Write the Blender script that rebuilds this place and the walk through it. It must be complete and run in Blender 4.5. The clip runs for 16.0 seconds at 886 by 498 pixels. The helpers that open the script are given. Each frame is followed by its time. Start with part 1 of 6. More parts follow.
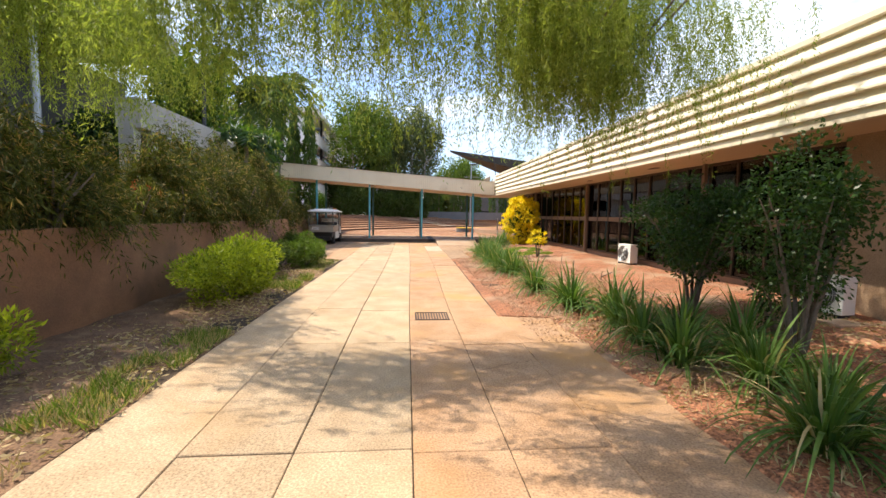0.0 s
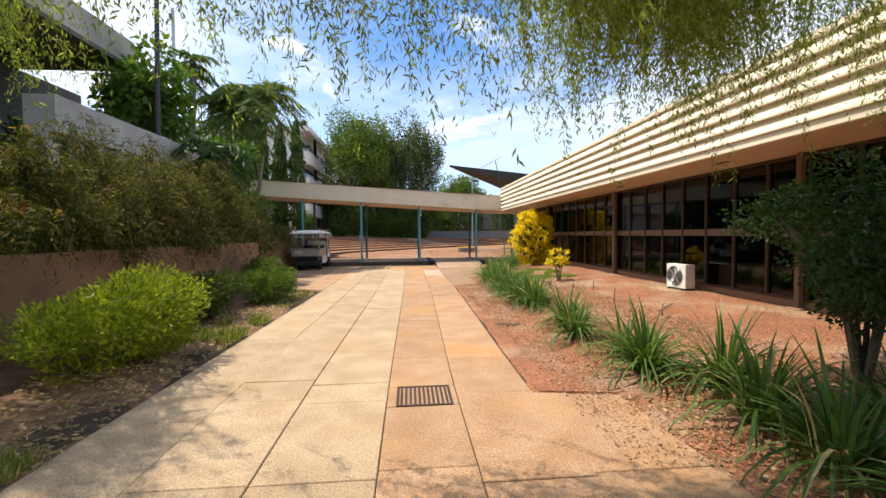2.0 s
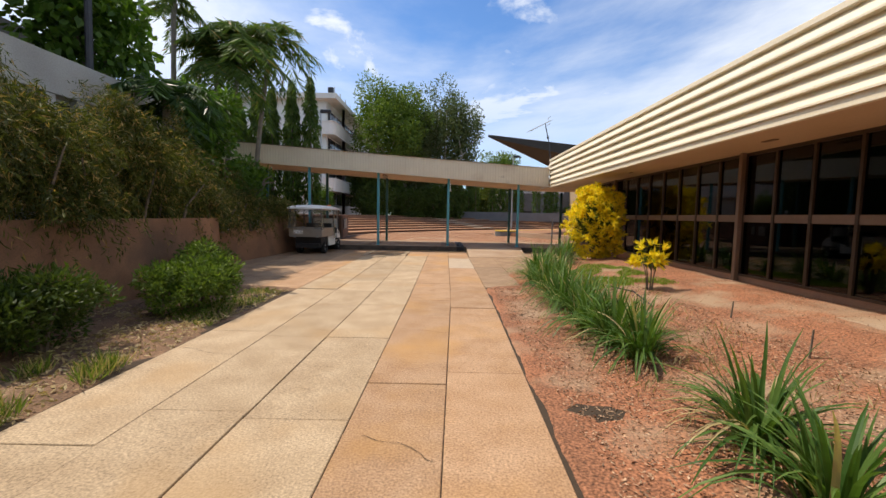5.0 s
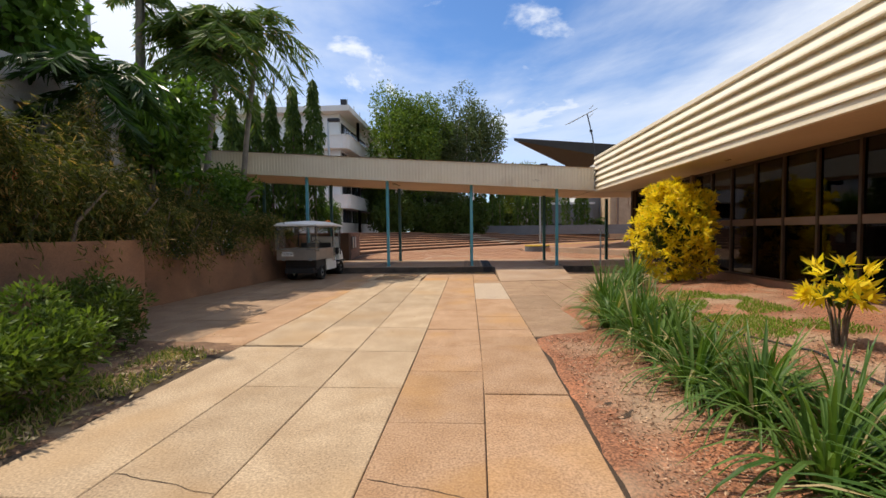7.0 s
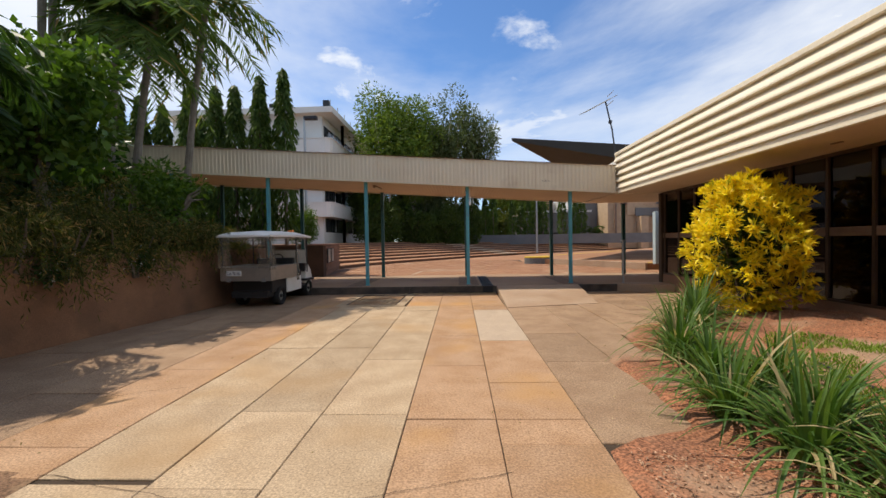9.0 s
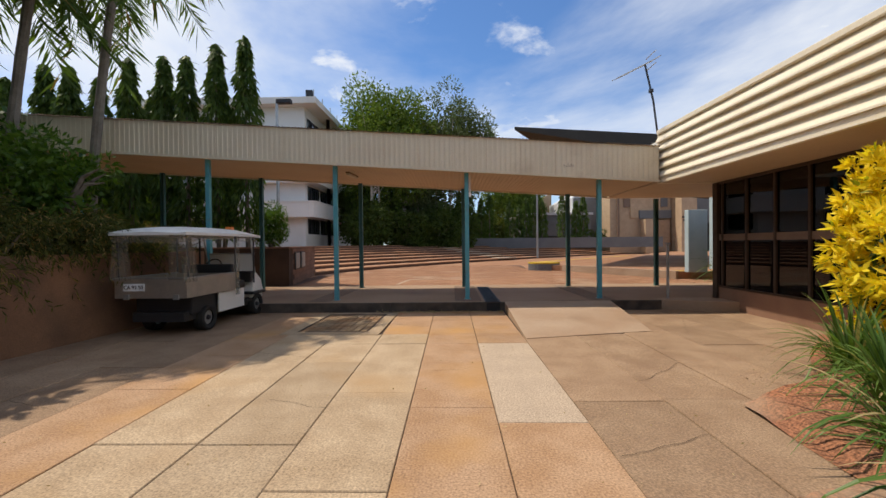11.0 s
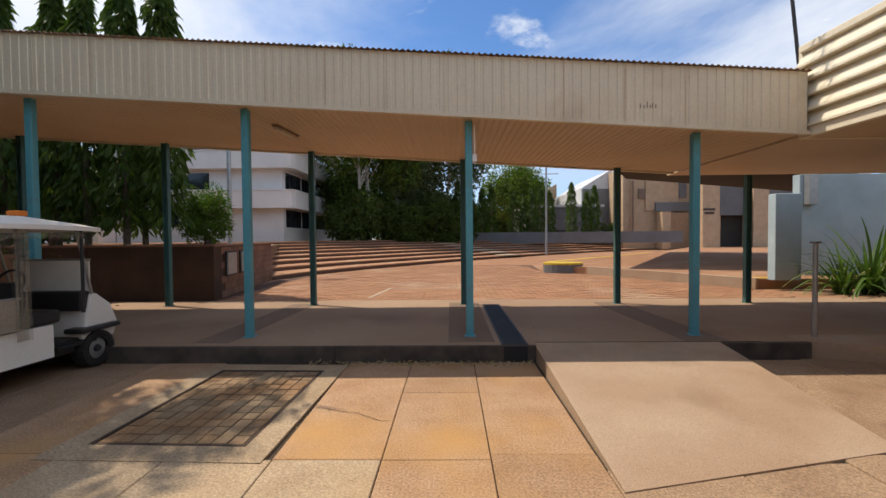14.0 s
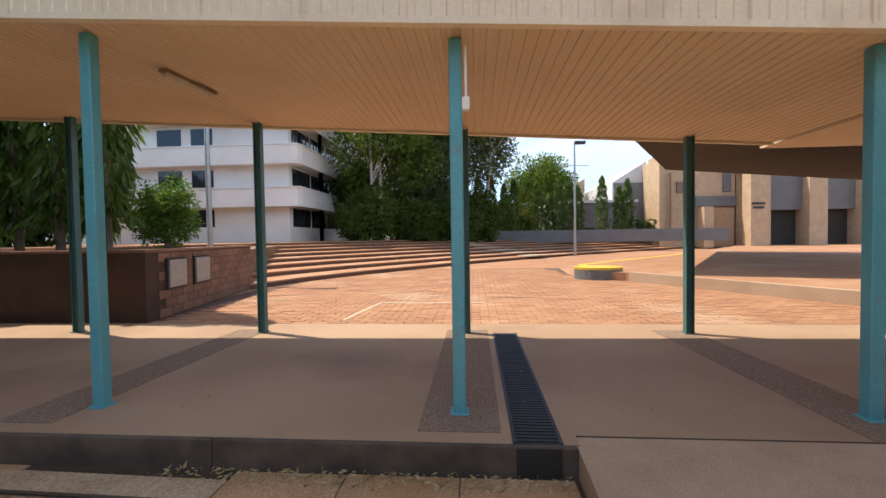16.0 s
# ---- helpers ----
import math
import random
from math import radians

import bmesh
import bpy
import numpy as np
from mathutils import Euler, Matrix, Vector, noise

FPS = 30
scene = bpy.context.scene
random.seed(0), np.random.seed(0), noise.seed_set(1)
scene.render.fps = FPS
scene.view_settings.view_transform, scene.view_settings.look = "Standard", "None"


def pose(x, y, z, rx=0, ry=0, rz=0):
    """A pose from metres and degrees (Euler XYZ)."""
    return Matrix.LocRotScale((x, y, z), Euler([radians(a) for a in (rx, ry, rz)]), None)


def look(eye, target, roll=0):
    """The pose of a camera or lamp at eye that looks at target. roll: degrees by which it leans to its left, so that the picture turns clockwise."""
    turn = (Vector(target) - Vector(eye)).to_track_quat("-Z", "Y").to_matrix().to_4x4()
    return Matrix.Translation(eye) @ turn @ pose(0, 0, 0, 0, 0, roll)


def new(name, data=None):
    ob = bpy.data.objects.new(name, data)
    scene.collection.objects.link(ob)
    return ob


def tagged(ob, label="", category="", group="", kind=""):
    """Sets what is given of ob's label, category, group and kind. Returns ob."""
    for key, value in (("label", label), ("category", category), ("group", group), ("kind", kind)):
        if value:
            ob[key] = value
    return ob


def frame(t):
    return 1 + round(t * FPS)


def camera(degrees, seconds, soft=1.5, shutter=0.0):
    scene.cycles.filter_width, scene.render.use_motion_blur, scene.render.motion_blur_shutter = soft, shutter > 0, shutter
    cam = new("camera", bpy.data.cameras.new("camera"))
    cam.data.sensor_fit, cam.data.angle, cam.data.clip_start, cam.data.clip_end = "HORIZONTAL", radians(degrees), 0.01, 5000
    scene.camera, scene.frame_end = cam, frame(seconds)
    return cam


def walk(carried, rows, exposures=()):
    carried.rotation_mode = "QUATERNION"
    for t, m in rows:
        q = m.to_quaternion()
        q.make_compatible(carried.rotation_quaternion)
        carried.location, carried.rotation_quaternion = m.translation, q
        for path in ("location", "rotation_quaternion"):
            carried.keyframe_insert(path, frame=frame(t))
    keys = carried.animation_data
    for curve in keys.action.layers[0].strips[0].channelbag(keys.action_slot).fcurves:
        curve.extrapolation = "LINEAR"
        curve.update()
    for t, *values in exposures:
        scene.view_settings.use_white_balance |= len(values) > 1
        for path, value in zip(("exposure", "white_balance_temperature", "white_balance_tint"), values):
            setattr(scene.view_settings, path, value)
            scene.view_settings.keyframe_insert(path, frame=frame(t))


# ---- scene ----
cam = camera(93.69, 16.0)
PATH = [
    (0.0, -0.035, -0.168, 1.654, -4.94, -4.73, -0.91),
    (0.5, 0.108, 0.479, 1.642, -4.94, -3.59, -0.99),
    (1.0, 0.176, 1.145, 1.626, -4.70, -3.40, -0.69),
    (1.5, 0.227, 1.783, 1.613, -5.06, -2.63, -0.22),
    (2.0, 0.245, 2.400, 1.600, -4.76, -2.00, 0.53),
    (2.5, 0.321, 3.019, 1.582, -4.40, -1.33, 1.25),
    (3.0, 0.387, 3.643, 1.565, -3.68, -1.33, 1.27),
    (3.5, 0.524, 4.256, 1.555, -3.15, -1.88, 1.12),
    (4.0, 0.648, 4.844, 1.559, -1.95, -3.81, 0.28),
    (4.2, 0.676, 5.129, 1.563, -1.49, -4.81, -0.27),
    (6.5, 0.777, 8.820, 1.489, 2.95, -3.03, 0.34),
    (7.0, 0.723, 9.562, 1.476, 3.46, -2.41, 0.68),
    (7.5, 0.679, 10.288, 1.480, 3.26, -3.12, 1.52),
    (8.0, 0.650, 10.948, 1.493, 2.78, -2.19, 1.33),
    (8.5, 0.609, 11.586, 1.521, 2.50, -1.20, 1.20),
    (9.0, 0.567, 12.216, 1.546, 2.15, -1.17, 0.92),
    (11.5, 0.493, 15.811, 1.499, 1.03, -0.62, 0.59),
    (12.0, 0.507, 16.487, 1.534, 0.87, -0.80, 0.55),
    (12.5, 0.489, 17.156, 1.549, 1.00, -1.07, 0.47),
    (13.0, 0.519, 17.830, 1.551, 1.05, -1.46, 0.37),
    (13.5, 0.533, 18.500, 1.551, 1.19, -1.60, 0.40),
    (14.0, 0.596, 19.126, 1.566, 1.10, -1.49, 0.51),
    (14.5, 0.617, 19.793, 1.594, 1.09, -1.48, 0.68),
    (15.0, 0.714, 20.417, 1.619, 1.23, -1.52, 0.74),
    (15.5, 0.810, 21.018, 1.626, 2.84, -1.77, 0.70),
    (16.0, 0.991, 21.578, 1.618, 4.44, -1.66, 0.86),
]
walk(cam, [(t, pose(x, y, z, 90 + pitch, roll, yaw)) for t, x, y, z, yaw, pitch, roll in PATH],
     exposures=[(0.0, 0.68), (0.7, 0.72), (1.5, 0.52), (3.0, 0.12), (6.0, -0.05), (11.0, -0.25), (13.0, -0.28), (14.5, -0.08), (15.2, 0.0), (16.0, 0.55)])

# ---- world, sun ----
TO_SUN = Vector((-0.5, 0.19, 1.0)).normalized()


def build_world():
    w = bpy.data.worlds.new("sky")
    scene.world = w
    w.use_nodes = True
    nt = w.node_tree
    nt.nodes.clear()
    N, L = nt.nodes.new, nt.links.new
    out = N("ShaderNodeOutputWorld")
    bg = N("ShaderNodeBackground")
    sky = N("ShaderNodeTexSky")
    sky.sky_type = "NISHITA"
    sky.sun_disc = False
    sky.sun_elevation = math.asin(TO_SUN.z)
    sky.sun_rotation = math.atan2(TO_SUN.x, TO_SUN.y)
    sky.air_density, sky.dust_density, sky.ozone_density = 1.0, 0.35, 2.5
    co = N("ShaderNodeTexCoord")
    sep = N("ShaderNodeSeparateXYZ")
    L(co.outputs["Generated"], sep.inputs[0])
    zz = N("ShaderNodeMath")
    zz.operation = "MAXIMUM"
    L(sep.outputs[2], zz.inputs[0])
    zz.inputs[1].default_value = 0.0
    z2 = N("ShaderNodeMath")
    z2.operation = "ADD"
    L(zz.outputs[0], z2.inputs[0])
    z2.inputs[1].default_value = 0.16
    flat = N("ShaderNodeVectorMath")
    flat.operation = "DIVIDE"
    comb = N("ShaderNodeCombineXYZ")
    for i in range(3):
        L(z2.outputs[0], comb.inputs[i])
    L(co.outputs["Generated"], flat.inputs[0])
    L(comb.outputs[0], flat.inputs[1])

    def cloud(scale, detail, stretch, lo, hi, shift):
        mp = N("ShaderNodeMapping")
        mp.inputs["Scale"].default_value = stretch
        mp.inputs["Location"].default_value = shift
        L(flat.outputs[0], mp.inputs["Vector"])
        nz = N("ShaderNodeTexNoise")
        nz.inputs["Scale"].default_value = scale
        nz.inputs["Detail"].default_value = detail
        nz.inputs["Roughness"].default_value = 0.58
        nz.inputs["Distortion"].default_value = 0.4
        L(mp.outputs[0], nz.inputs["Vector"])
        r = N("ShaderNodeMapRange")
        r.interpolation_type = "SMOOTHSTEP"
        r.inputs["From Min"].default_value, r.inputs["From Max"].default_value = lo, hi
        L(nz.outputs[0], r.inputs["Value"])
        return r.outputs[0]

    a = cloud(0.55, 8, (1.0, 0.55, 0.0), 0.37, 0.60, (5.1, 2.4, 0))
    b = cloud(1.5, 7, (1.0, 1.0, 0.0), 0.515, 0.63, (0.4, 5.3, 0))
    mx = N("ShaderNodeMath")
    mx.operation = "MAXIMUM"
    L(a, mx.inputs[0])
    L(b, mx.inputs[1])
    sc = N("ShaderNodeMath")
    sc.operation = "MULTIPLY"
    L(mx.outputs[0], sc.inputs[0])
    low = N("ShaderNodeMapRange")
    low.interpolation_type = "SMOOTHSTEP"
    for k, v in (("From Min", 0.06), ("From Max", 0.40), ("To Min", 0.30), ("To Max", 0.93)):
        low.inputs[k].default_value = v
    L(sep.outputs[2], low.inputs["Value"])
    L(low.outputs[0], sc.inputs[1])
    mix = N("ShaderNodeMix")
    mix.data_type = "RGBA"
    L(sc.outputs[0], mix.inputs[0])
    deep = N("ShaderNodeMix")
    deep.data_type, deep.blend_type = "RGBA", "MULTIPLY"
    deep.inputs[0].default_value = 1.0
    L(sky.outputs[0], deep.inputs[6])
    deep.inputs[7].default_value = (0.84, 1.12, 1.42, 1)
    L(deep.outputs[2], mix.inputs[6])
    mix.inputs[7].default_value = (8.6, 8.9, 9.4, 1)
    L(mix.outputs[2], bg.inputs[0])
    bg.inputs[1].default_value = 0.125
    L(bg.outputs[0], out.inputs[0])


build_world()
sun = new("sun", bpy.data.lights.new("sun", "SUN"))
sun.data.energy, sun.data.angle, sun.data.color = 5.0, radians(0.55), (1.0, 0.88, 0.72)
sun.matrix_world = look(TO_SUN * 60, (0, 0, 0))


# ---- materials ----
def material(name, base, rough=0.8, metal=0.0, var=None, scale=6.0, amount=0.5, fine=60.0, fine_amount=0.25, bump=0.2,
             bump_scale=80.0, dirt=None, dirt_scale=1.2, dirt_lo=0.55, dirt_hi=0.75, piece=0.0, spec=0.4, island=0.0):
    """A procedural surface: base and var colours mixed by coarse noise, fine grain, stains, relief."""
    m = bpy.data.materials.new(name)
    m.use_nodes = True
    nt = m.node_tree
    N, L = nt.nodes.new, nt.links.new
    p = nt.nodes["Principled BSDF"]
    p.inputs["Roughness"].default_value = rough
    p.inputs["Metallic"].default_value = metal
    p.inputs["Specular IOR Level"].default_value = spec
    geo = N("ShaderNodeNewGeometry")
    pos = geo.outputs["Position"]

    def noise_of(s, d=4.0):
        n = N("ShaderNodeTexNoise")
        n.inputs["Scale"].default_value = s
        n.inputs["Detail"].default_value = d
        L(pos, n.inputs["Vector"])
        return n.outputs[0]

    def mixc(f, a, b, how="MIX"):
        x = N("ShaderNodeMix")
        x.data_type, x.blend_type = "RGBA", how
        for k, v in ((0, f), (6, a), (7, b)):
            if isinstance(v, (int, float)):
                x.inputs[k].default_value = v
            elif isinstance(v, tuple):
                x.inputs[k].default_value = (*v[:3], 1)
            else:
                L(v, x.inputs[k])
        return x.outputs[2]

    def ranged(v, a, b, c, d):
        r = N("ShaderNodeMapRange")
        for k, q in (("From Min", a), ("From Max", b), ("To Min", c), ("To Max", d)):
            r.inputs[k].default_value = q
        L(v, r.inputs["Value"])
        return r.outputs[0]

    var = var or tuple(c * 0.7 for c in base)
    col = mixc(ranged(noise_of(scale), 0.35, 0.65, 0, amount), base, var)
    if fine_amount:
        g = ranged(noise_of(fine, 3.0), 0.3, 0.7, 1 - fine_amount, 1 + fine_amount * 0.6)
        gc = N("ShaderNodeCombineColor")
        for i in range(3):
            L(g, gc.inputs[i])
        col = mixc(1.0, col, gc.outputs[0], "MULTIPLY")
    if dirt:
        col = mixc(ranged(noise_of(dirt_scale, 6.0), dirt_lo, dirt_hi, 0, 0.8), col, dirt)
    if piece or island:
        if piece:
            oi = N("ShaderNodeObjectInfo")
            v = ranged(oi.outputs["Random"], 0, 1, 1 - piece, 1 + piece)
        else:
            v = ranged(geo.outputs["Random Per Island"], 0, 1, 1 - island, 1 + island)
        vc = N("ShaderNodeCombineColor")
        for i in range(3):
            L(v, vc.inputs[i])
        col = mixc(1.0, col, vc.outputs[0], "MULTIPLY")
    L(col, p.inputs["Base Color"])
    if bump:
        b = N("ShaderNodeBump")
        b.inputs["Strength"].default_value = bump
        b.inputs["Distance"].default_value = 0.01
        L(noise_of(bump_scale, 5.0), b.inputs["Height"])
        L(b.outputs[0], p.inputs["Normal"])
    return m


def leaf_material(name, dark, light, glow=0.35, rough=0.5, dry=None, dry_share=0.0):
    m = bpy.data.materials.new(name)
    m.use_nodes = True
    nt = m.node_tree
    N, L = nt.nodes.new, nt.links.new
    p = nt.nodes["Principled BSDF"]
    out = nt.nodes["Material Output"]
    geo = N("ShaderNodeNewGeometry")
    ramp = N("ShaderNodeValToRGB")
    e = ramp.color_ramp.elements
    e[0].position, e[0].color = 0.0, (*dark, 1)
    e[1].position, e[1].color = 1.0 - dry_share - 0.01, (*light, 1)
    if dry:
        d = e.new(1.0 - dry_share)
        d.color = (*dry, 1)
    L(geo.outputs["Random Per Island"], ramp.inputs[0])
    p.inputs["Roughness"].default_value = rough
    p.inputs["Specular IOR Level"].default_value = 0.18
    L(ramp.outputs[0], p.inputs["Base Color"])
    tr = N("ShaderNodeBsdfTranslucent")
    br = N("ShaderNodeMix")
    br.data_type, br.blend_type = "RGBA", "MULTIPLY"
    br.inputs[0].default_value = 1.0
    L(ramp.outputs[0], br.inputs[6])
    br.inputs[7].default_value = (1.35, 1.5, 0.6, 1)
    L(br.outputs[2], tr.inputs[0])
    mx = N("ShaderNodeMixShader")
    mx.inputs[0].default_value = glow
    L(p.outputs[0], mx.inputs[1])
    L(tr.outputs[0], mx.inputs[2])
    L(mx.outputs[0], out.inputs[0])
    return m


def strap_material():
    m = leaf_material("lily_leaf", (0.045, 0.10, 0.02), (0.13, 0.21, 0.05), 0.3, 0.38, dry=(0.42, 0.34, 0.18), dry_share=0.07)
    nt = m.node_tree
    ramp = [n for n in nt.nodes if n.bl_idname == "ShaderNodeValToRGB"][0]
    info = nt.nodes.new("ShaderNodeObjectInfo")
    nt.links.new(info.outputs["Random"], ramp.inputs[0])
    return m


def glass_material(name, tint, gloss=0.02):
    m = bpy.data.materials.new(name)
    m.use_nodes = True
    nt = m.node_tree
    nt.nodes.clear()
    N, L = nt.nodes.new, nt.links.new
    out = N("ShaderNodeOutputMaterial")
    t = N("ShaderNodeBsdfTransparent")
    t.inputs[0].default_value = (*tint, 1)
    g = N("ShaderNodeBsdfGlossy")
    g.inputs["Roughness"].default_value = gloss
    f = N("ShaderNodeFresnel")
    f.inputs[0].default_value = 1.5
    mx = N("ShaderNodeMixShader")
    L(f.outputs[0], mx.inputs[0])
    L(t.outputs[0], mx.inputs[1])
    L(g.outputs[0], mx.inputs[2])
    L(mx.outputs[0], out.inputs[0])
    return m


M_PALE = material("pale_concrete", (0.46, 0.345, 0.225), 0.85, var=(0.36, 0.255, 0.155), scale=2.6, amount=0.8, fine=62, fine_amount=0.40, bump=0.35,
                  bump_scale=220, dirt=(0.38, 0.24, 0.115), dirt_scale=0.8, dirt_lo=0.53, dirt_hi=0.75, piece=0.11)
M_WARM = material("ochre_concrete", (0.43, 0.275, 0.165), 0.85, var=(0.34, 0.195, 0.10), scale=2.4, amount=0.8, fine=62, fine_amount=0.40, bump=0.35,
                  bump_scale=220, dirt=(0.44, 0.24, 0.08), dirt_scale=0.7, dirt_lo=0.52, dirt_hi=0.72, piece=0.10)
M_GREY = material("brown_concrete", (0.35, 0.235, 0.145), 0.85, var=(0.27, 0.17, 0.10), scale=2.6, amount=0.8, fine=62, fine_amount=0.40, bump=0.35,
                  bump_scale=200, dirt=(0.20, 0.12, 0.07), dirt_scale=1.0, piece=0.1)
M_WHITE_SLAB = material("new_concrete", (0.49, 0.38, 0.275), 0.8, scale=3, amount=0.3, fine=62, fine_amount=0.45, bump=0.2, bump_scale=150)
M_RAMP = material("trowelled_concrete", (0.42, 0.305, 0.21), 0.75, var=(0.35, 0.23, 0.145), scale=0.9, amount=0.9, fine=110, fine_amount=0.28, bump=0.25, bump_scale=70, dirt=(0.22, 0.14, 0.09), dirt_scale=0.8)
M_PLAT = material("platform_concrete", (0.36, 0.245, 0.157), 0.78, var=(0.28, 0.175, 0.103), scale=0.7, amount=0.7, fine=90, fine_amount=0.12, bump=0.12,
                  bump_scale=60, dirt=(0.2, 0.12, 0.08), dirt_scale=0.6)
M_KERB = material("weathered_kerb", (0.11, 0.085, 0.065), 0.9, var=(0.05, 0.04, 0.033), scale=4, amount=0.9, fine=120, bump=0.5, bump_scale=90)
M_AGG = material("exposed_aggregate", (0.30, 0.205, 0.14), 0.9, var=(0.15, 0.105, 0.075), scale=45, amount=0.9, fine=140, fine_amount=0.5, bump=1.0, bump_scale=70)
M_JOINT = material("joint_soil", (0.06, 0.04, 0.025), 0.95, fine=100)
M_SOIL = material("dry_soil", (0.24, 0.14, 0.08), 0.95, var=(0.13, 0.075, 0.045), scale=2.2, amount=0.8, fine=55, fine_amount=0.6, bump=1.0, bump_scale=40,
                  dirt=(0.34, 0.24, 0.14), dirt_scale=3.0)
M_MULCH = material("red_gravel_mulch", (0.36, 0.15, 0.075), 0.95, var=(0.24, 0.11, 0.06), scale=1.6, amount=0.8, fine=48, fine_amount=0.75, bump=1.2,
                   bump_scale=42, dirt=(0.36, 0.26, 0.17), dirt_scale=1.1, dirt_lo=0.5, dirt_hi=0.68)
M_GROUND = material("far_ground", (0.12, 0.13, 0.05), 0.95, var=(0.2, 0.15, 0.08), scale=0.2, amount=0.8, fine=20)
M_CHIP = material("wood_chip", (0.42, 0.27, 0.17), 0.9, island=0.5, scale=20, fine_amount=0.2, bump=0)
M_BRICKP = material("clay_paver", (0.36, 0.19, 0.10), 0.85, var=(0.28, 0.13, 0.07), scale=1.2, amount=0.7, fine=90, fine_amount=0.2, bump=0.3, bump_scale=120,
                    dirt=(0.42, 0.29, 0.19), dirt_scale=0.5, piece=0.14)
M_BRICKI = material("clay_paver_field", (0.36, 0.19, 0.10), 0.85, var=(0.28, 0.13, 0.07), scale=1.2, amount=0.7, fine=90, fine_amount=0.2, bump=0.3, bump_scale=120,
                    dirt=(0.42, 0.29, 0.19), dirt_scale=0.5, island=0.14)
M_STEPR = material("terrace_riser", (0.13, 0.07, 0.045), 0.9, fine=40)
M_WALL = material("rendered_wall", (0.29, 0.155, 0.085), 0.9, var=(0.20, 0.105, 0.06), scale=1.3, amount=0.8, fine=60, fine_amount=0.2, bump=0.3, bump_scale=45,
                  dirt=(0.08, 0.055, 0.04), dirt_scale=0.9, dirt_lo=0.5, dirt_hi=0.75)
M_LOWWALL = material("brown_block", (0.24, 0.13, 0.085), 0.9, var=(0.17, 0.09, 0.06), scale=2, amount=0.7, fine=60, bump=0.4, bump_scale=50, piece=0.12)
M_CREAM = material("cream_cladding", (0.72, 0.63, 0.47), 0.5, var=(0.64, 0.54, 0.39), scale=0.9, amount=0.6, fine=30, fine_amount=0.06, bump=0.05, bump_scale=20,
                   dirt=(0.42, 0.31, 0.20), dirt_scale=1.4, dirt_lo=0.62, dirt_hi=0.9)
M_FASCIA = material("cream_weatherboard", (0.80, 0.73, 0.58), 0.55, var=(0.74, 0.66, 0.50), scale=0.8, amount=0.5, fine=25, fine_amount=0.05, bump=0.05, bump_scale=20,
                    dirt=(0.5, 0.40, 0.27), dirt_scale=1.6, dirt_lo=0.66, dirt_hi=0.95)
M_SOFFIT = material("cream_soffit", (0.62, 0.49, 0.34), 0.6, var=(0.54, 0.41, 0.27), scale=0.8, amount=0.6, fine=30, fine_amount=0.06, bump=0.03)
M_ROOFEDGE = material("rusty_roof_edge", (0.30, 0.20, 0.12), 0.6, var=(0.14, 0.09, 0.06), scale=6, amount=0.9, fine=40)
M_TEAL = material("teal_paint", (0.10, 0.34, 0.40), 0.45, var=(0.08, 0.28, 0.33), scale=3, amount=0.6, fine=70, fine_amount=0.12, bump=0.08, bump_scale=50,
                  dirt=(0.20, 0.13, 0.09), dirt_scale=5.0, dirt_lo=0.62, dirt_hi=0.85)
# darker teal, used on the back row of posts
M_TEALD = material("dark_teal", (0.06, 0.16, 0.155), 0.5, var=(0.045, 0.12, 0.115), scale=3, amount=0.6, fine=70, fine_amount=0.12, bump=0.08, bump_scale=50)
M_STEEL = material("galvanised_steel", (0.42, 0.43, 0.43), 0.45, 0.7, scale=8, amount=0.5, fine=80, fine_amount=0.1, bump=0.03)
M_DARKSTEEL = material("dark_steel", (0.05, 0.05, 0.055), 0.55, 0.5, scale=8, fine=80, bump=0.05)
M_IRON = material("cast_iron", (0.09, 0.06, 0.045), 0.7, 0.4, scale=10, fine=80, bump=0.2)
M_BRONZE = material("bronze_mullion", (0.075, 0.05, 0.035), 0.45, 0.3, scale=5, fine=60, fine_amount=0.1, bump=0.02)
M_TRANSOM = material("brown_transom", (0.20, 0.13, 0.09), 0.5, scale=3, fine=50, fine_amount=0.1, bump=0.02)
# dimness of the unlit room is put into this dark colour
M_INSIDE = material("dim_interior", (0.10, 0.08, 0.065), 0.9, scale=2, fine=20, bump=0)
M_TAN = material("tan_brick_wall", (0.40, 0.27, 0.17), 0.9, var=(0.3, 0.2, 0.12), scale=5, amount=0.7, fine=60, bump=0.4, bump_scale=40)
M_PLINTH = material("brown_plinth", (0.30, 0.17, 0.11), 0.9, var=(0.22, 0.12, 0.08), scale=3, fine=60, bump=0.3)
M_CONC = material("raw_concrete", (0.42, 0.40, 0.36), 0.9, var=(0.32, 0.30, 0.27), scale=0.9, amount=0.8, fine=40, fine_amount=0.15, bump=0.25, bump_scale=30,
                  dirt=(0.18, 0.16, 0.14), dirt_scale=0.5, dirt_lo=0.52, dirt_hi=0.8)
# concrete darkened to stand in for shade under the roof slab
M_CONCD = material("shaded_concrete", (0.13, 0.12, 0.105), 0.95, var=(0.08, 0.075, 0.065), scale=0.8, fine=40, bump=0.2)
M_WHITEW = material("white_render", (0.72, 0.71, 0.68), 0.8, var=(0.62, 0.60, 0.56), scale=0.5, amount=0.6, fine=25, fine_amount=0.06, bump=0.08,
                    dirt=(0.42, 0.40, 0.36), dirt_scale=0.35, dirt_lo=0.58, dirt_hi=0.9)
M_BEIGE = material("beige_brick", (0.52, 0.38, 0.25), 0.9, var=(0.42, 0.30, 0.19), scale=2, amount=0.7, fine=30, bump=0.2, bump_scale=25)
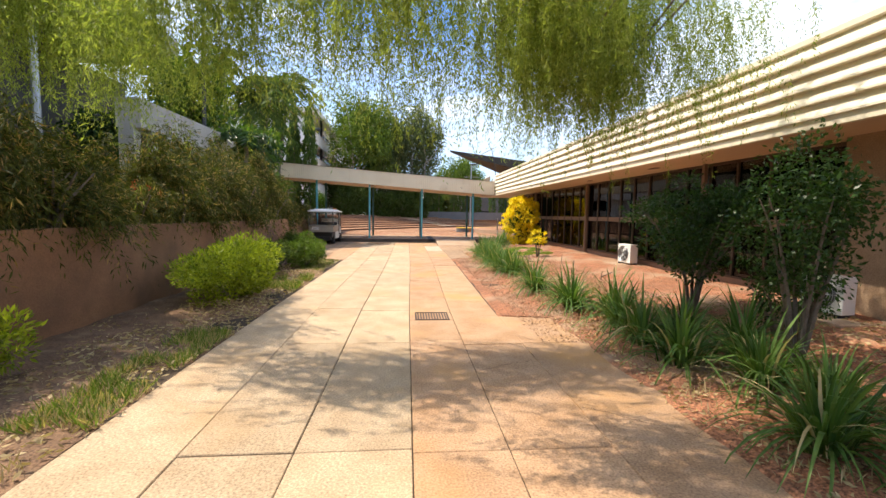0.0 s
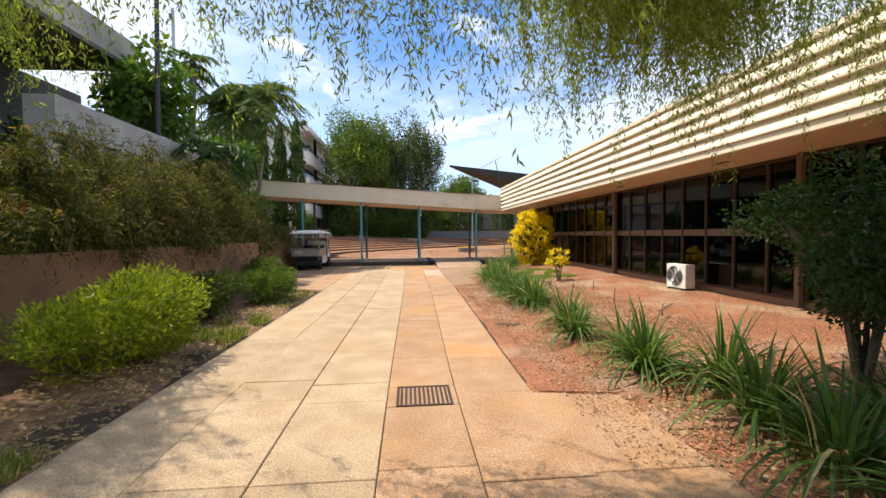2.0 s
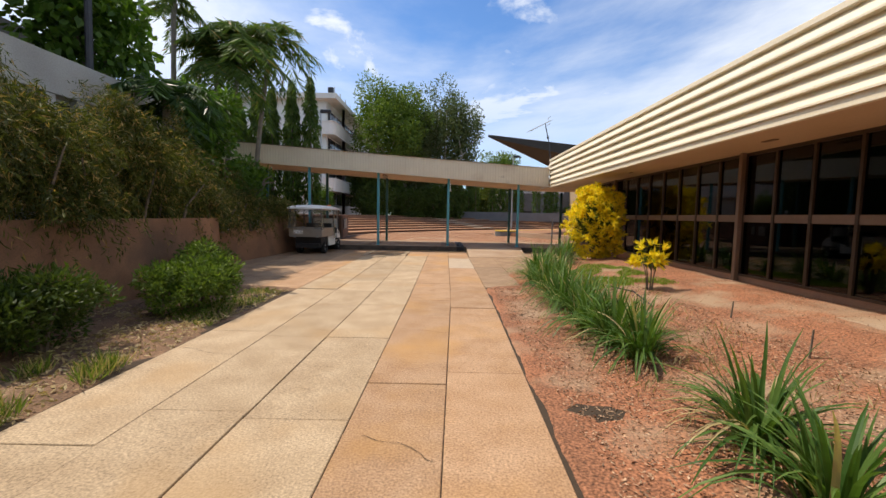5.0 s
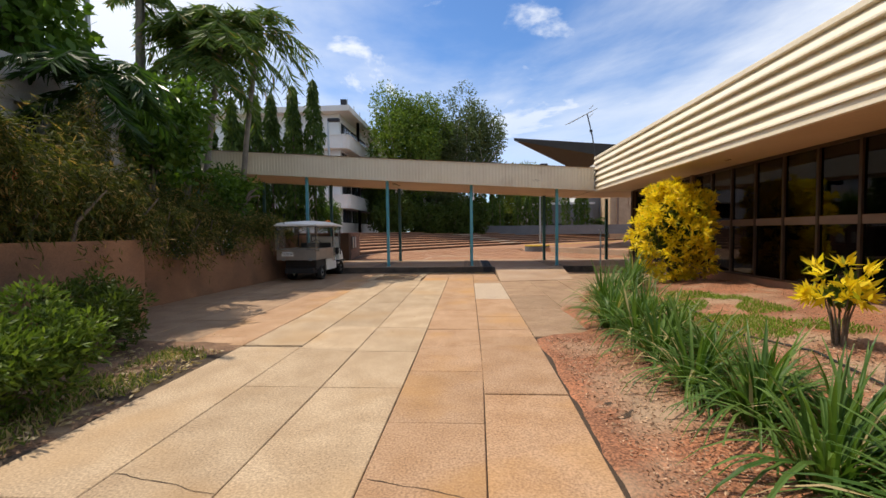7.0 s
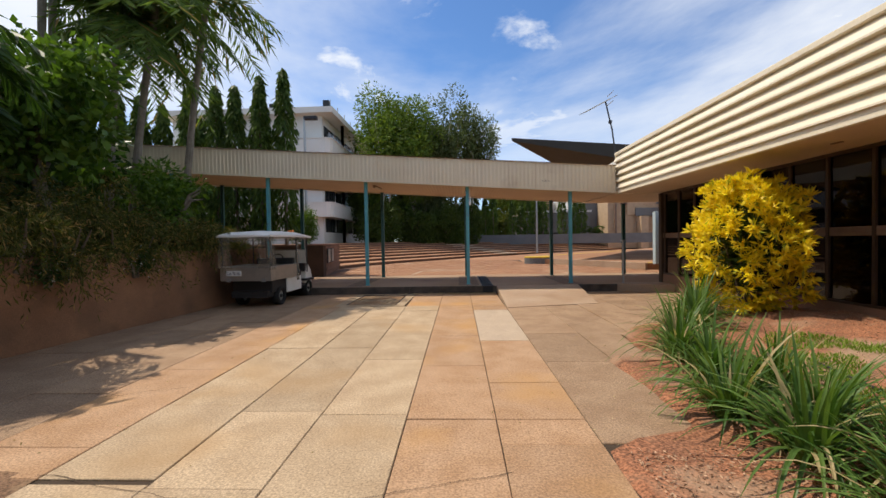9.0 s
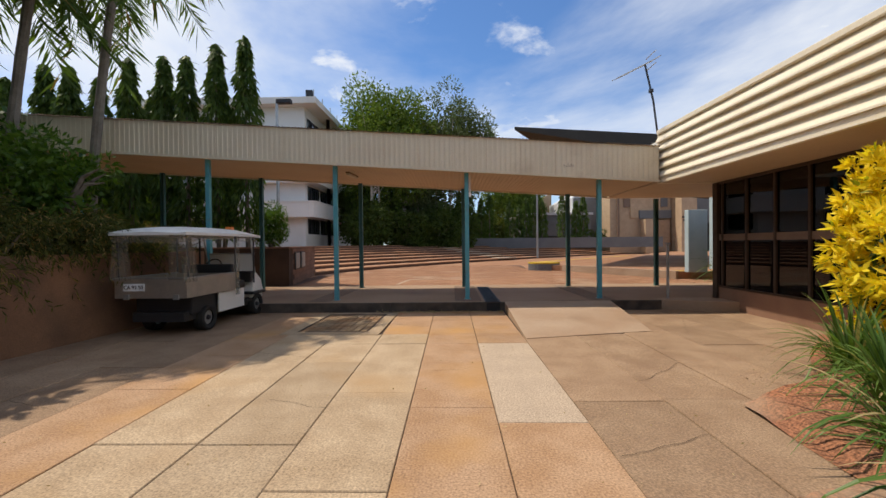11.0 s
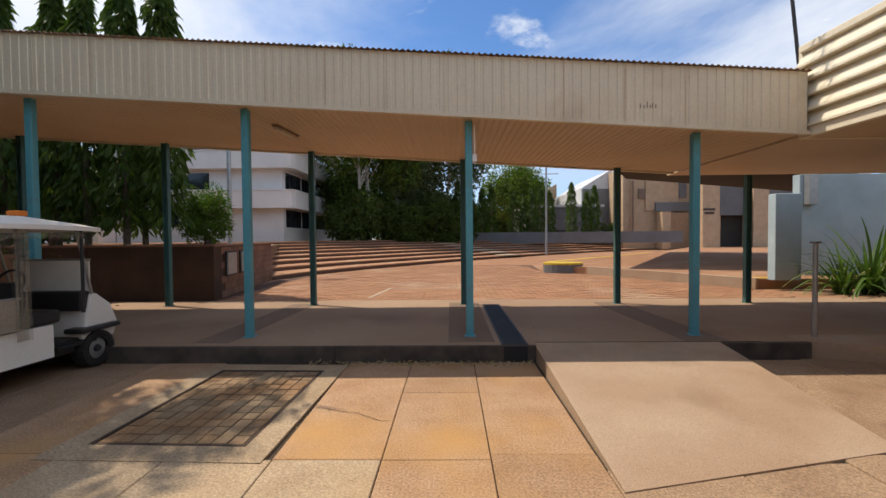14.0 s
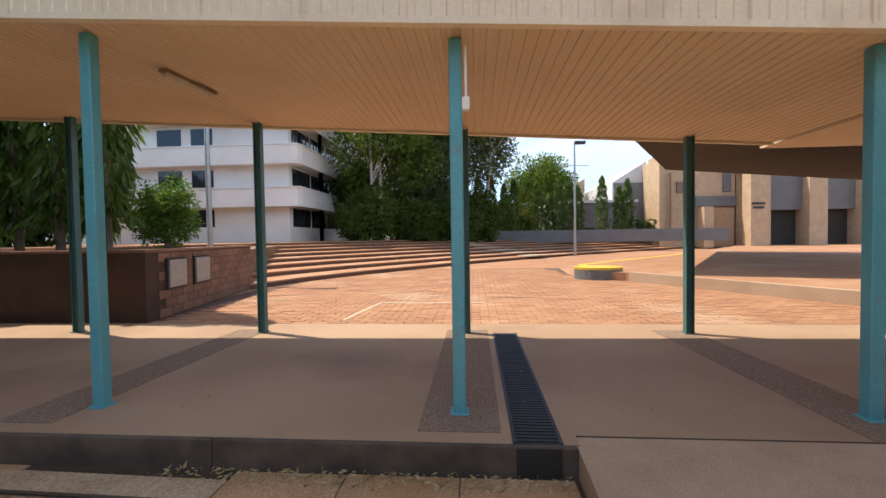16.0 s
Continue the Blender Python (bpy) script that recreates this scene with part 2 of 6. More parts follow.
M_GREYB = material("grey_cladding", (0.16, 0.165, 0.17), 0.6, scale=1, fine=20, bump=0.02)
M_SKYL = material("pale_cladding", (0.62, 0.63, 0.63), 0.5, scale=1, fine=20, fine_amount=0.05, bump=0.02)
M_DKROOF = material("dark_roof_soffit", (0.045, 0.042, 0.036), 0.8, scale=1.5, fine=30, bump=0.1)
M_BLUEW = material("pale_blue_render", (0.40, 0.50, 0.53), 0.8, scale=1.5, amount=0.5, fine=30, fine_amount=0.08, bump=0.08)
M_WHITE = material("white_paint", (0.78, 0.77, 0.74), 0.45, scale=4, amount=0.2, fine=60, fine_amount=0.05, bump=0.02)
M_YELLOW = material("yellow_paint", (0.62, 0.42, 0.04), 0.7, scale=6, amount=0.5, fine=80, bump=0.05)
M_ORANGE = material("orange_sign", (0.70, 0.20, 0.03), 0.5, scale=3, amount=0.2, fine_amount=0.05, bump=0)
M_BLACK = material("black_rubber", (0.018, 0.018, 0.018), 0.7, scale=10, fine_amount=0.1, bump=0.1)
M_PLASTIC = material("black_plastic", (0.025, 0.025, 0.027), 0.45, scale=10, fine_amount=0.1, bump=0.02)
M_ALU = material("diamond_plate", (0.50, 0.46, 0.40), 0.4, 0.8, scale=5, amount=0.4, fine=60, fine_amount=0.15, bump=0.6, bump_scale=55)
M_CANVAS = material("clear_vinyl_curtain", (0.30, 0.26, 0.20), 0.3, scale=6, amount=0.5, fine=30, fine_amount=0.1, bump=0.2, bump_scale=14)
M_CANVAS.node_tree.nodes["Principled BSDF"].inputs["Alpha"].default_value = 0.28
M_BARK = material("grey_bark", (0.20, 0.16, 0.12), 0.9, var=(0.11, 0.09, 0.07), scale=9, amount=0.8, fine=60, bump=0.6, bump_scale=35)
M_PALEBARK = material("pale_bark", (0.50, 0.46, 0.39), 0.85, var=(0.34, 0.29, 0.23), scale=4, amount=0.7, fine=50, bump=0.3)
M_PALMTRUNK = material("palm_trunk", (0.22, 0.19, 0.155), 0.85, var=(0.13, 0.11, 0.085), scale=6, amount=0.7, fine=50, bump=0.4, bump_scale=20)
M_RUSTLID = material("rust_stained_cover", (0.31, 0.22, 0.13), 0.8, var=(0.24, 0.13, 0.06), scale=2.2, amount=0.9, fine=80, fine_amount=0.3, bump=0.3, piece=0.26)
M_MARK = material("dark_scribble", (0.06, 0.05, 0.05), 0.7, fine_amount=0, bump=0)
M_GLASS = glass_material("tinted_glass", (0.20, 0.18, 0.16))
M_WGLASS = material("far_window_glass", (0.02, 0.025, 0.03), 0.08, fine_amount=0, bump=0, amount=0, spec=0.6)
M_TUBE = material("lamp_diffuser", (0.55, 0.50, 0.40), 0.4, fine_amount=0, bump=0)

L_PEPPER = leaf_material("pepper_leaf", (0.12, 0.16, 0.035), (0.33, 0.36, 0.10), 0.55, 0.6)
L_BOTTLE = leaf_material("bottlebrush_leaf", (0.03, 0.04, 0.010), (0.115, 0.12, 0.025), 0.32, 0.65, dry=(0.32, 0.21, 0.08), dry_share=0.12)
L_LIME = leaf_material("lime_bush_leaf", (0.09, 0.13, 0.012), (0.31, 0.35, 0.03), 0.4)
L_DARK = leaf_material("dark_bush_leaf", (0.035, 0.055, 0.012), (0.09, 0.13, 0.025), 0.3)
L_SHRUB = leaf_material("shrub_leaf", (0.02, 0.045, 0.012), (0.05, 0.10, 0.025), 0.3, 0.35)
L_LILY = strap_material()
L_CROTON = leaf_material("yellow_croton_leaf", (0.66, 0.47, 0.015), (0.93, 0.75, 0.05), 0.35, 0.4, dry=(0.30, 0.31, 0.03), dry_share=0.08)
L_PALM = leaf_material("palm_frond", (0.05, 0.09, 0.02), (0.14, 0.20, 0.05), 0.35, dry=(0.30, 0.20, 0.08), dry_share=0.06)
L_MAST = leaf_material("mast_tree_leaf", (0.035, 0.07, 0.015), (0.10, 0.15, 0.03), 0.3)
L_TREE = leaf_material("tree_leaf", (0.05, 0.09, 0.015), (0.16, 0.22, 0.04), 0.35)
L_GUM = leaf_material("gum_leaf", (0.05, 0.07, 0.03), (0.13, 0.16, 0.07), 0.3)
L_BROAD = leaf_material("broad_leaf", (0.04, 0.085, 0.012), (0.12, 0.20, 0.03), 0.35, 0.35)
L_GRASS = leaf_material("grass_blade", (0.08, 0.13, 0.02), (0.2, 0.26, 0.05), 0.3, dry=(0.42, 0.33, 0.17), dry_share=0.3)
L_LAWN = leaf_material("lawn_blade", (0.11, 0.19, 0.02), (0.26, 0.37, 0.06), 0.3)
L_STRAW = leaf_material("straw_blade", (0.30, 0.22, 0.11), (0.48, 0.38, 0.22), 0.2)
L_RED = leaf_material("red_flower", (0.5, 0.03, 0.02), (0.7, 0.07, 0.04), 0.2)


# ---- builders ----
def obj(name, bm, mat, parent=None, label="", smooth=False):
    me = bpy.data.meshes.new(name)
    bm.normal_update()
    bm.to_mesh(me)
    bm.free()
    me.materials.append(mat)
    if smooth:
        me.polygons.foreach_set("use_smooth", [True] * len(me.polygons))
    ob = new(name, me)
    ob.parent = parent
    if label:
        ob["label"] = label
    return ob


part = obj


def thing(name, label, category, group="", at=(0, 0, 0), turn=0.0):
    e = new(name)
    e.empty_display_size = 0.2
    e.matrix_world = pose(*at, 0, 0, turn)
    return tagged(e, label, category, group)


def box(bm, x0, x1, y0, y1, z0, z1, top=0.0):
    """A box; top: how far its upper edges are drawn in (a worn arris)."""
    lo = [bm.verts.new(p) for p in ((x0, y0, z0), (x1, y0, z0), (x1, y1, z0), (x0, y1, z0))]
    rings = [lo]
    if top:
        rings.append([bm.verts.new(p) for p in ((x0, y0, z1 - top), (x1, y0, z1 - top), (x1, y1, z1 - top), (x0, y1, z1 - top))])
    rings.append([bm.verts.new(p) for p in ((x0 + top, y0 + top, z1), (x1 - top, y0 + top, z1), (x1 - top, y1 - top, z1), (x0 + top, y1 - top, z1))])
    bm.faces.new(lo[::-1])
    for a, b in zip(rings, rings[1:]):
        for i in range(4):
            bm.faces.new((a[i], a[(i + 1) % 4], b[(i + 1) % 4], b[i]))
    bm.faces.new(rings[-1])
    return bm


def boxes(*dims, top=0.0):
    bm = bmesh.new()
    for d in dims:
        box(bm, *d, top=top)
    return bm


def bevelled(bm, w=0.01, seg=2):
    bmesh.ops.bevel(bm, geom=list(bm.edges), offset=w, segments=seg, affect="EDGES", profile=0.6)
    return bm


def prism(pts, z0, z1, top=0.0):
    """An upright prism over a plan outline given anticlockwise; z1 may be a function of x and y."""
    bm = bmesh.new()
    f = z1 if callable(z1) else (lambda x, y: z1)
    lo = [bm.verts.new((x, y, z0)) for x, y in pts]
    hi = [bm.verts.new((x, y, f(x, y))) for x, y in pts]
    bm.faces.new(lo[::-1])
    bm.faces.new(hi)
    n = len(pts)
    for i in range(n):
        bm.faces.new((lo[i], lo[(i + 1) % n], hi[(i + 1) % n], hi[i]))
    return bm


def tube(bm, pts, radii, seg=8, cap=True):
    pts = [Vector(p) for p in pts]
    if isinstance(radii, (int, float)):
        radii = [radii] * len(pts)
    rings = []
    side = None
    for i, p in enumerate(pts):
        d = (pts[min(i + 1, len(pts) - 1)] - pts[max(i - 1, 0)]).normalized()
        if side is None:
            side = d.cross(Vector((0, 0, 1)))
            if side.length < 0.05:
                side = d.cross(Vector((0, 1, 0)))
        side = (side - d * side.dot(d)).normalized()
        up = side.cross(d)
        rings.append([bm.verts.new(p + (side * math.cos(a) + up * math.sin(a)) * radii[i]) for a in (2 * math.pi * k / seg for k in range(seg))])
    for a, b in zip(rings, rings[1:]):
        for k in range(seg):
            bm.faces.new((a[k], b[k], b[(k + 1) % seg], a[(k + 1) % seg]))
    if cap:
        bm.faces.new(rings[0])
        bm.faces.new(rings[-1][::-1])
    return bm


def tubes(*runs, seg=8):
    bm = bmesh.new()
    for pts, r in runs:
        tube(bm, pts, r, seg)
    return bm


def sheet(profile, along, thick=None):
    """Extrude an open profile of 3D points by the vector along."""
    bm = bmesh.new()
    a = [bm.verts.new(p) for p in profile]
    b = [bm.verts.new(Vector(p) + Vector(along)) for p in profile]
    for i in range(len(a) - 1):
        bm.faces.new((a[i], a[i + 1], b[i + 1], b[i]))
    return bm


def raw(name, verts, faces, mat, parent=None, label=""):
    me = bpy.data.meshes.new(name)
    me.from_pydata(verts, [], faces)
    me.materials.append(mat)
    me.update()
    ob = new(name, me)
    ob.parent = parent
    if label:
        ob["label"] = label
    return ob


RNG = np.random.default_rng(7)


def unit(v):
    return v / np.maximum(np.linalg.norm(v, axis=1, keepdims=True), 1e-9)


def leaves(name, centre, way, length, width, mat, parent=None, label="", fold=0.0):
    """Many leaves in one mesh: pointed blades of four corners, at the centres given, along the ways given."""
    n = len(centre)
    way = unit(way)
    side = unit(np.cross(way, RNG.normal(size=(n, 3))))
    ln = np.broadcast_to(length, n)[:, None] * RNG.uniform(0.7, 1.25, (n, 1))
    wd = np.broadcast_to(width, n)[:, None] * RNG.uniform(0.7, 1.25, (n, 1))
    nrm = np.cross(way, side)
    v = np.empty((n, 4, 3))
    v[:, 0] = centre
    v[:, 1] = centre + way * ln * 0.45 + side * wd * 0.5 + nrm * fold * wd
    v[:, 2] = centre + way * ln
    v[:, 3] = centre + way * ln * 0.45 - side * wd * 0.5 + nrm * fold * wd
    me = bpy.data.meshes.new(name)
    me.vertices.add(4 * n)
    me.vertices.foreach_set("co", v.astype(np.float32).ravel())
    me.loops.add(4 * n)
    me.loops.foreach_set("vertex_index", np.arange(4 * n, dtype=np.int32))
    me.polygons.add(n)
    me.polygons.foreach_set("loop_start", np.arange(0, 4 * n, 4, dtype=np.int32))
    me.update(calc_edges=True)
    me.materials.append(mat)
    ob = new(name, me)
    ob.parent = parent
    if label:
        ob["label"] = label
    return ob


def blob_points(n, centre, radius, lumps=9, hollow=0.55, big=1.0):
    """Points in an uneven crown: many overlapping lumps of leaves, thin towards their middles."""
    c, r = np.array(centre, float), np.array(radius, float)
    d = unit(RNG.normal(size=(lumps, 3)))
    lc = c + d * r * RNG.uniform(0.2, 0.80, (lumps, 1)) ** 0.7
    lr = RNG.uniform(0.18, 0.42, lumps) * big
    k = RNG.choice(lumps, n, p=lr ** 2 / np.sum(lr ** 2))
    u = unit(RNG.normal(size=(n, 3)))
    rad = (hollow + (1 - hollow) * RNG.random((n, 1))) * lr[k][:, None]
    return lc[k] + u * r * rad, u


# ---- ground and paving ----
def seam(k, y):
    """The x of the walkway's lengthwise joint k at y."""
    base = (-2.36, -1.57, -0.80, 0.02, 0.71, 1.48)[k]
    late = (-2.27, -1.46, -0.69, 0.09, 0.87, 1.63)[k]
    s = min(max((y - 7.0) / 7.0, 0), 1)
    return base + (late - base) * s


ground = obj("ground", boxes((-400, 400, -300, 600, -0.6, -0.12)), M_GROUND)
tagged(ground, "flat grassy earth reaching the horizon", "ground", kind="structure")

bed = obj("walkway_bed", boxes((-7.0, 9.5, -9, 24.40, -0.12, -0.014)), M_JOINT)
tagged(bed, "dark soil in the joints under the concrete slabs", "ground", kind="structure")

walkway = thing("pavement", "sun-bleached concrete slab walkway with dark open joints", "pavement")
walkway["kind"] = "structure"


def slab(k0, k1, y0, y1, mat, xs=None, lift=0.0):
    g = 0.004
    if xs:
        q = [(xs[0] + g, y0 + g), (xs[1] - g, y0 + g), (xs[1] - g, y1 - g), (xs[0] + g, y1 - g)]
    else:
        q = [(seam(k0, y0) + g, y0 + g), (seam(k1, y0) - g, y0 + g), (seam(k1, y1) - g, y1 - g), (seam(k0, y1) + g, y1 - g)]
    z = RNG.uniform(-0.004, 0.003) + lift
    bm = bmesh.new()
    c = Vector((sum(p[0] for p in q) / 4, sum(p[1] for p in q) / 4))
    rings = []
    for dz, inset in ((-0.05, 0), (-0.006, 0), (0.0, 0.006)):
        ring = []
        for x, y in q:
            d = Vector((x, y)) - c
            ring.append(bm.verts.new((x - math.copysign(inset, d.x), y - math.copysign(inset, d.y), z + dz + RNG.uniform(-0.002, 0.002) * (dz == 0))))
        rings.append(ring)
    for a, b in zip(rings, rings[1:]):
        for i in range(4):
            bm.faces.new((a[i], a[(i + 1) % 4], b[(i + 1) % 4], b[i]))
    bm.faces.new(rings[-1])
    return part("slab", bm, mat, walkway)


def strip(k, joints, mats):
    for i, (a, b) in enumerate(zip(joints, joints[1:])):
        slab(k, k + 1, a, b, mats[i % len(mats)])


strip(0, [-7, -3.1, -0.4, 2.13, 6.12, 9.0, 11.7, 14.8], [M_PALE])
strip(1, [-7, -2.6, 0.1, 2.65, 5.1, 6.5, 7.06, 9.5, 11.5, 13.4, 14.75, 15.95, 18.2, 20.4], [M_PALE])
strip(2, [-7, -2.6, 0.1, 2.65, 5.1, 6.4, 6.9, 9.4, 11.5, 13.4, 14.6, 15.87, 17.6, 19.3, 21.35], [M_PALE])
strip(3, [-7, -2.2, 2.6, 5.2, 6.24, 6.74, 7.77, 10.1, 12.7, 13.9, 15.78, 17.3, 18.9, 21.35, 22.02, 23.3, 24.33], [M_WARM, M_WARM, M_WARM])
strip(4, [-7, -2.2, 2.6, 5.0, 6.5, 7.7, 10.4, 13.29, 15.34, 15.78, 16.7, 18.58], [M_WARM])
slab(4, 5, 18.58, 21.37, M_WHITE_SLAB)
strip(4, [21.37, 22.1, 24.33], [M_WARM])
# right-hand apron by the planting, and the broad paving before the canopy
slab(0, 0, -7, 1.2, M_WARM, xs=(1.47, 2.35))
slab(0, 0, 1.2, 5.03, M_WARM, xs=(1.47, 2.45))
slab(0, 0, 5.03, 6.45, M_WARM, xs=(1.47, 2.35))
for xs, js in (((1.63, 2.50), [15.36, 17.48, 19.05, 21.9]), ((2.50, 3.32), [17.55, 19.1, 22.0]), ((3.32, 4.12), [19.0, 20.4, 22.1]),
               ((4.12, 5.0), [19.0, 21.2, 22.6, 24.41]), ((5.0, 5.9), [19.9, 22.2, 24.5]), ((5.9, 6.64), [20.9, 23.3, 24.3]), ((3.75, 4.12), [22.1, 24.0])):
    for a, b in zip(js, js[1:]):
        slab(0, 0, a, b, M_GREY, xs=xs)
for xs, js in (((-3.12, -2.27), [14.85, 15.27, 17.2, 19.4, 20.72, 22.1, 24.33]), ((-3.95, -3.12), [14.9, 16.4, 18.3, 20.2, 22.0, 24.33]),
               ((-4.75, -3.95), [15.2, 17.4, 19.5, 21.6, 24.33]), ((-5.6, -4.75), [15.4, 18.0, 20.8, 24.33]), ((-6.6, -5.6), [15.6, 18.4, 21.4, 24.33])):
    for a, b in zip(js, js[1:]):
        slab(0, 0, a, b, M_GREY if xs[0] < -3.9 else M_WARM, xs=xs)
strip(0, [14.85, 16.1, 18.2, 20.4, 22.05], [M_PALE, M_PALE])
slab(0, 0, 20.4, 21.36, M_PALE, xs=(-1.46, -0.69))
slab(0, 0, 21.36, 22.02, M_PALE, xs=(-0.69, 0.09))
slab(0, 0, 22.03, 24.33, M_WARM, xs=(-0.70, 0.09))
slab(0, 0, 21.36, 22.02, M_PALE, xs=(-1.46, -0.69))

def crack(x0, y0, x1, y1, w=0.004):
    n = 16
    a, b = [], []
    for i in range(n + 1):
        u = i / n
        x, y = x0 + (x1 - x0) * u, y0 + (y1 - y0) * u
        k = 0.06 * noise.noise((x * 3.1, y * 3.1, 4.0)) + 0.02 * noise.noise((x * 13, y * 13, 7.0))
        d = Vector((x1 - x0, y1 - y0)).normalized()
        px, py = x - d.y * k, y + d.x * k
        h = w * (0.4 + 0.8 * abs(noise.noise((x * 9, y * 9, 1.0))))
        a.append((px - d.y * h, py + d.x * h))
        b.append((px + d.y * h, py - d.x * h))
    v = [(x, y, 0.0045) for x, y in a + b]
    f = [(i, i + 1, n + 2 + i, n + 1 + i) for i in range(n)]
    return raw("crack", v, f, M_JOINT, walkway)


for c in ((-2.3, 14.9, -0.62, 14.55), (-0.6, 14.5, 0.9, 14.95), (-1.5, 11.95, -0.72, 11.75), (0.1, 11.95, 0.88, 11.75), (-2.28, 11.0, -1.55, 10.75), (1.66, 18.0, 2.5, 18.35), (2.52, 19.6, 3.3, 20.3),
          (3.34, 21.0, 4.1, 20.7), (4.3, 21.8, 4.9, 23.2), (-1.3, 19.1, -0.65, 18.9), (-2.3, 20.9, -1.4, 20.6), (0.2, 9.2, 0.7, 8.9), (-3.9, 19.1, -3.15, 18.8), (-0.7, 8.15, 0.0, 8.05), (0.75, 4.1, 1.42, 4.4),
          (1.5, 3.2, 2.35, 2.6), (-3.1, 16.3, -2.35, 16.6), (0.7, 20.1, 0.2, 20.0), (-0.55, 22.9, 0.1, 22.6), (-1.5, 1.4, -0.8, 1.2)):
    crack(*c)

# drain grate in the walkway
grate = thing("drain_grate", "rusty cast iron drain grate set in concrete", "drain", at=(0.38, 6.48, 0.004))
part("frame", boxes((-0.27, 0.27, -0.25, -0.225, -0.03, 0.006), (-0.27, 0.27, 0.225, 0.25, -0.03, 0.006),
                    (-0.27, -0.245, -0.225, 0.225, -0.03, 0.006), (0.245, 0.27, -0.225, 0.225, -0.03, 0.006)), M_IRON, grate)
part("pit", boxes((-0.245, 0.245, -0.225, 0.225, -0.03, -0.012)), M_BLACK, grate)
for i in range(11):
    x = -0.22 + i * 0.044
    part("bar", boxes((x - 0.011, x + 0.011, -0.225, 0.225, -0.012, 0.004)), M_IRON, grate)

# inspection cover with a grid of small tiles
cover = thing("inspection_cover", "rust-stained steel inspection cover with a tile grid", "manhole cover", at=(-1.56, 23.1, 0.0), turn=-1.5)
part("surround", boxes((-0.84, 0.84, -1.12, -0.90, -0.04, 0.010), (-0.84, 0.84, 0.90, 1.12, -0.04, 0.010), (-0.84, -0.62, -0.90, 0.90, -0.04, 0.010),
                       (0.62, 0.84, -0.90, 0.90, -0.04, 0.010)), M_PALE, cover, "pale cast concrete surround")
part("frame", boxes((-0.62, 0.62, -0.90, -0.87, -0.04, 0.012), (-0.62, 0.62, 0.87, 0.90, -0.04, 0.012), (-0.62, -0.59, -0.87, 0.87, -0.04, 0.012),
                    (0.59, 0.62, -0.87, 0.87, -0.04, 0.012)), M_IRON, cover)
part("backing", boxes((-0.59, 0.59, -0.87, 0.87, -0.04, 0.001)), M_JOINT, cover)
tile_mesh = None
for i in range(9):
    for j in range(12):
        x, y = -0.58 + (i + 0.5) * 1.16 / 9, -0.86 + (j + 0.5) * 1.72 / 12
        if tile_mesh is None:
            t = part("tile", boxes((-0.059, 0.059, -0.066, 0.066, 0.0, 0.008), top=0.003), M_RUSTLID, cover)
            tile_mesh = t.data
        else:
            t = new("tile", tile_mesh)
            t.parent = cover
        t.location = (x, y, RNG.uniform(-0.002, 0.003))

# ---- planting beds ----
def bed_mesh(name, x_of, ys, n, height, mat, label):
    """A strip of soil between two edges, with uneven relief."""
    verts, faces = [], []
    m = n + 1
    for y in ys:
        a, b = x_of(y)
        for i in range(m):
            s = i / n
            x = a + (b - a) * s
            z = height(x, y, s) + 0.035 * noise.noise((x * 1.3, y * 1.3, 0)) + 0.015 * noise.noise((x * 5, y * 5, 3))
            verts.append((x, y, z))
    for j in range(len(ys) - 1):
        for i in range(n):
            k = j * m + i
            faces.append((k, k + 1, k + m + 1, k + m))
    ob = raw(name, verts, faces, mat)
    return tagged(ob, label, "soil", kind="structure")


def right_edge(y):
    if y < 6.4:
        return (2.10, 6.66)
    if y < 15.33:
        return (seam(5, y) - 0.2, 6.66)
    return (float(np.interp(y, [15.34, 15.6, 17.5, 17.6, 19.0, 19.1, 20.3, 21.6], [1.46, 2.30, 2.32, 3.0, 3.12, 3.9, 4.9, 6.1])), 6.66)


def right_height(x, y, s):
    rise = 0.34 * min(max((x - 2.2) / 3.6, 0), 1) * (1 if y < 19 else max(0, (22.0 - y) / 3.0))
    return -0.06 + 0.065 * min(max((s - 0.034) / 0.006, 0), 1) + rise


bed_mesh("garden_bed", right_edge, [i * 0.14 - 7 for i in range(205)], 40, right_height, M_MULCH, "red gravel and bark mulch sloping up to the building")
bed_mesh("verge", lambda y: (-4.5, seam(0, y) - 0.005), [i * 0.16 - 7 for i in range(138)], 16, lambda x, y, s: -0.015 + 0.07 * (1 - s), M_SOIL,
         "dry brown soil strewn with leaf litter")

def litter(name, n, xr, yr, zf, mat, size, label):
    x, y = RNG.uniform(*xr, n), RNG.uniform(*yr, n)
    c = np.stack([x, y, [zf(a, b) for a, b in zip(x, y)]], 1)
    w = RNG.normal(size=(n, 3)) * (1, 1, 0.25)
    return tagged(leaves(name, c, w, size, size * 0.35, mat), label, "litter", kind="stuff")


def bed_z(x, y):
    return right_height(x, y, 0.5) + 0.035 * noise.noise((x * 1.3, y * 1.3, 0)) + 0.012


litter("bark_chips", 26000, (1.75, 4.6), (5.0, 15.2), bed_z, M_CHIP, 0.034, "loose bark chips scattered over the garden bed")
litter("gravel_chips", 16000, (3.4, 6.6), (5.0, 19.5), bed_z, M_CHIP, 0.024, "loose gravel and chips scattered by the building")
litter("leaf_litter", 9000, (-4.4, -2.35), (-1.0, 14.6), lambda x, y: 0.03 + 0.05 * noise.noise((x, y, 1)), L_STRAW, 0.07, "dry fallen leaves on the verge")
litter("leaf_litter", 7000, (2.3, 6.0), (-1.0, 6.2), bed_z, L_STRAW, 0.07, "dry fallen leaves under the shrubs")

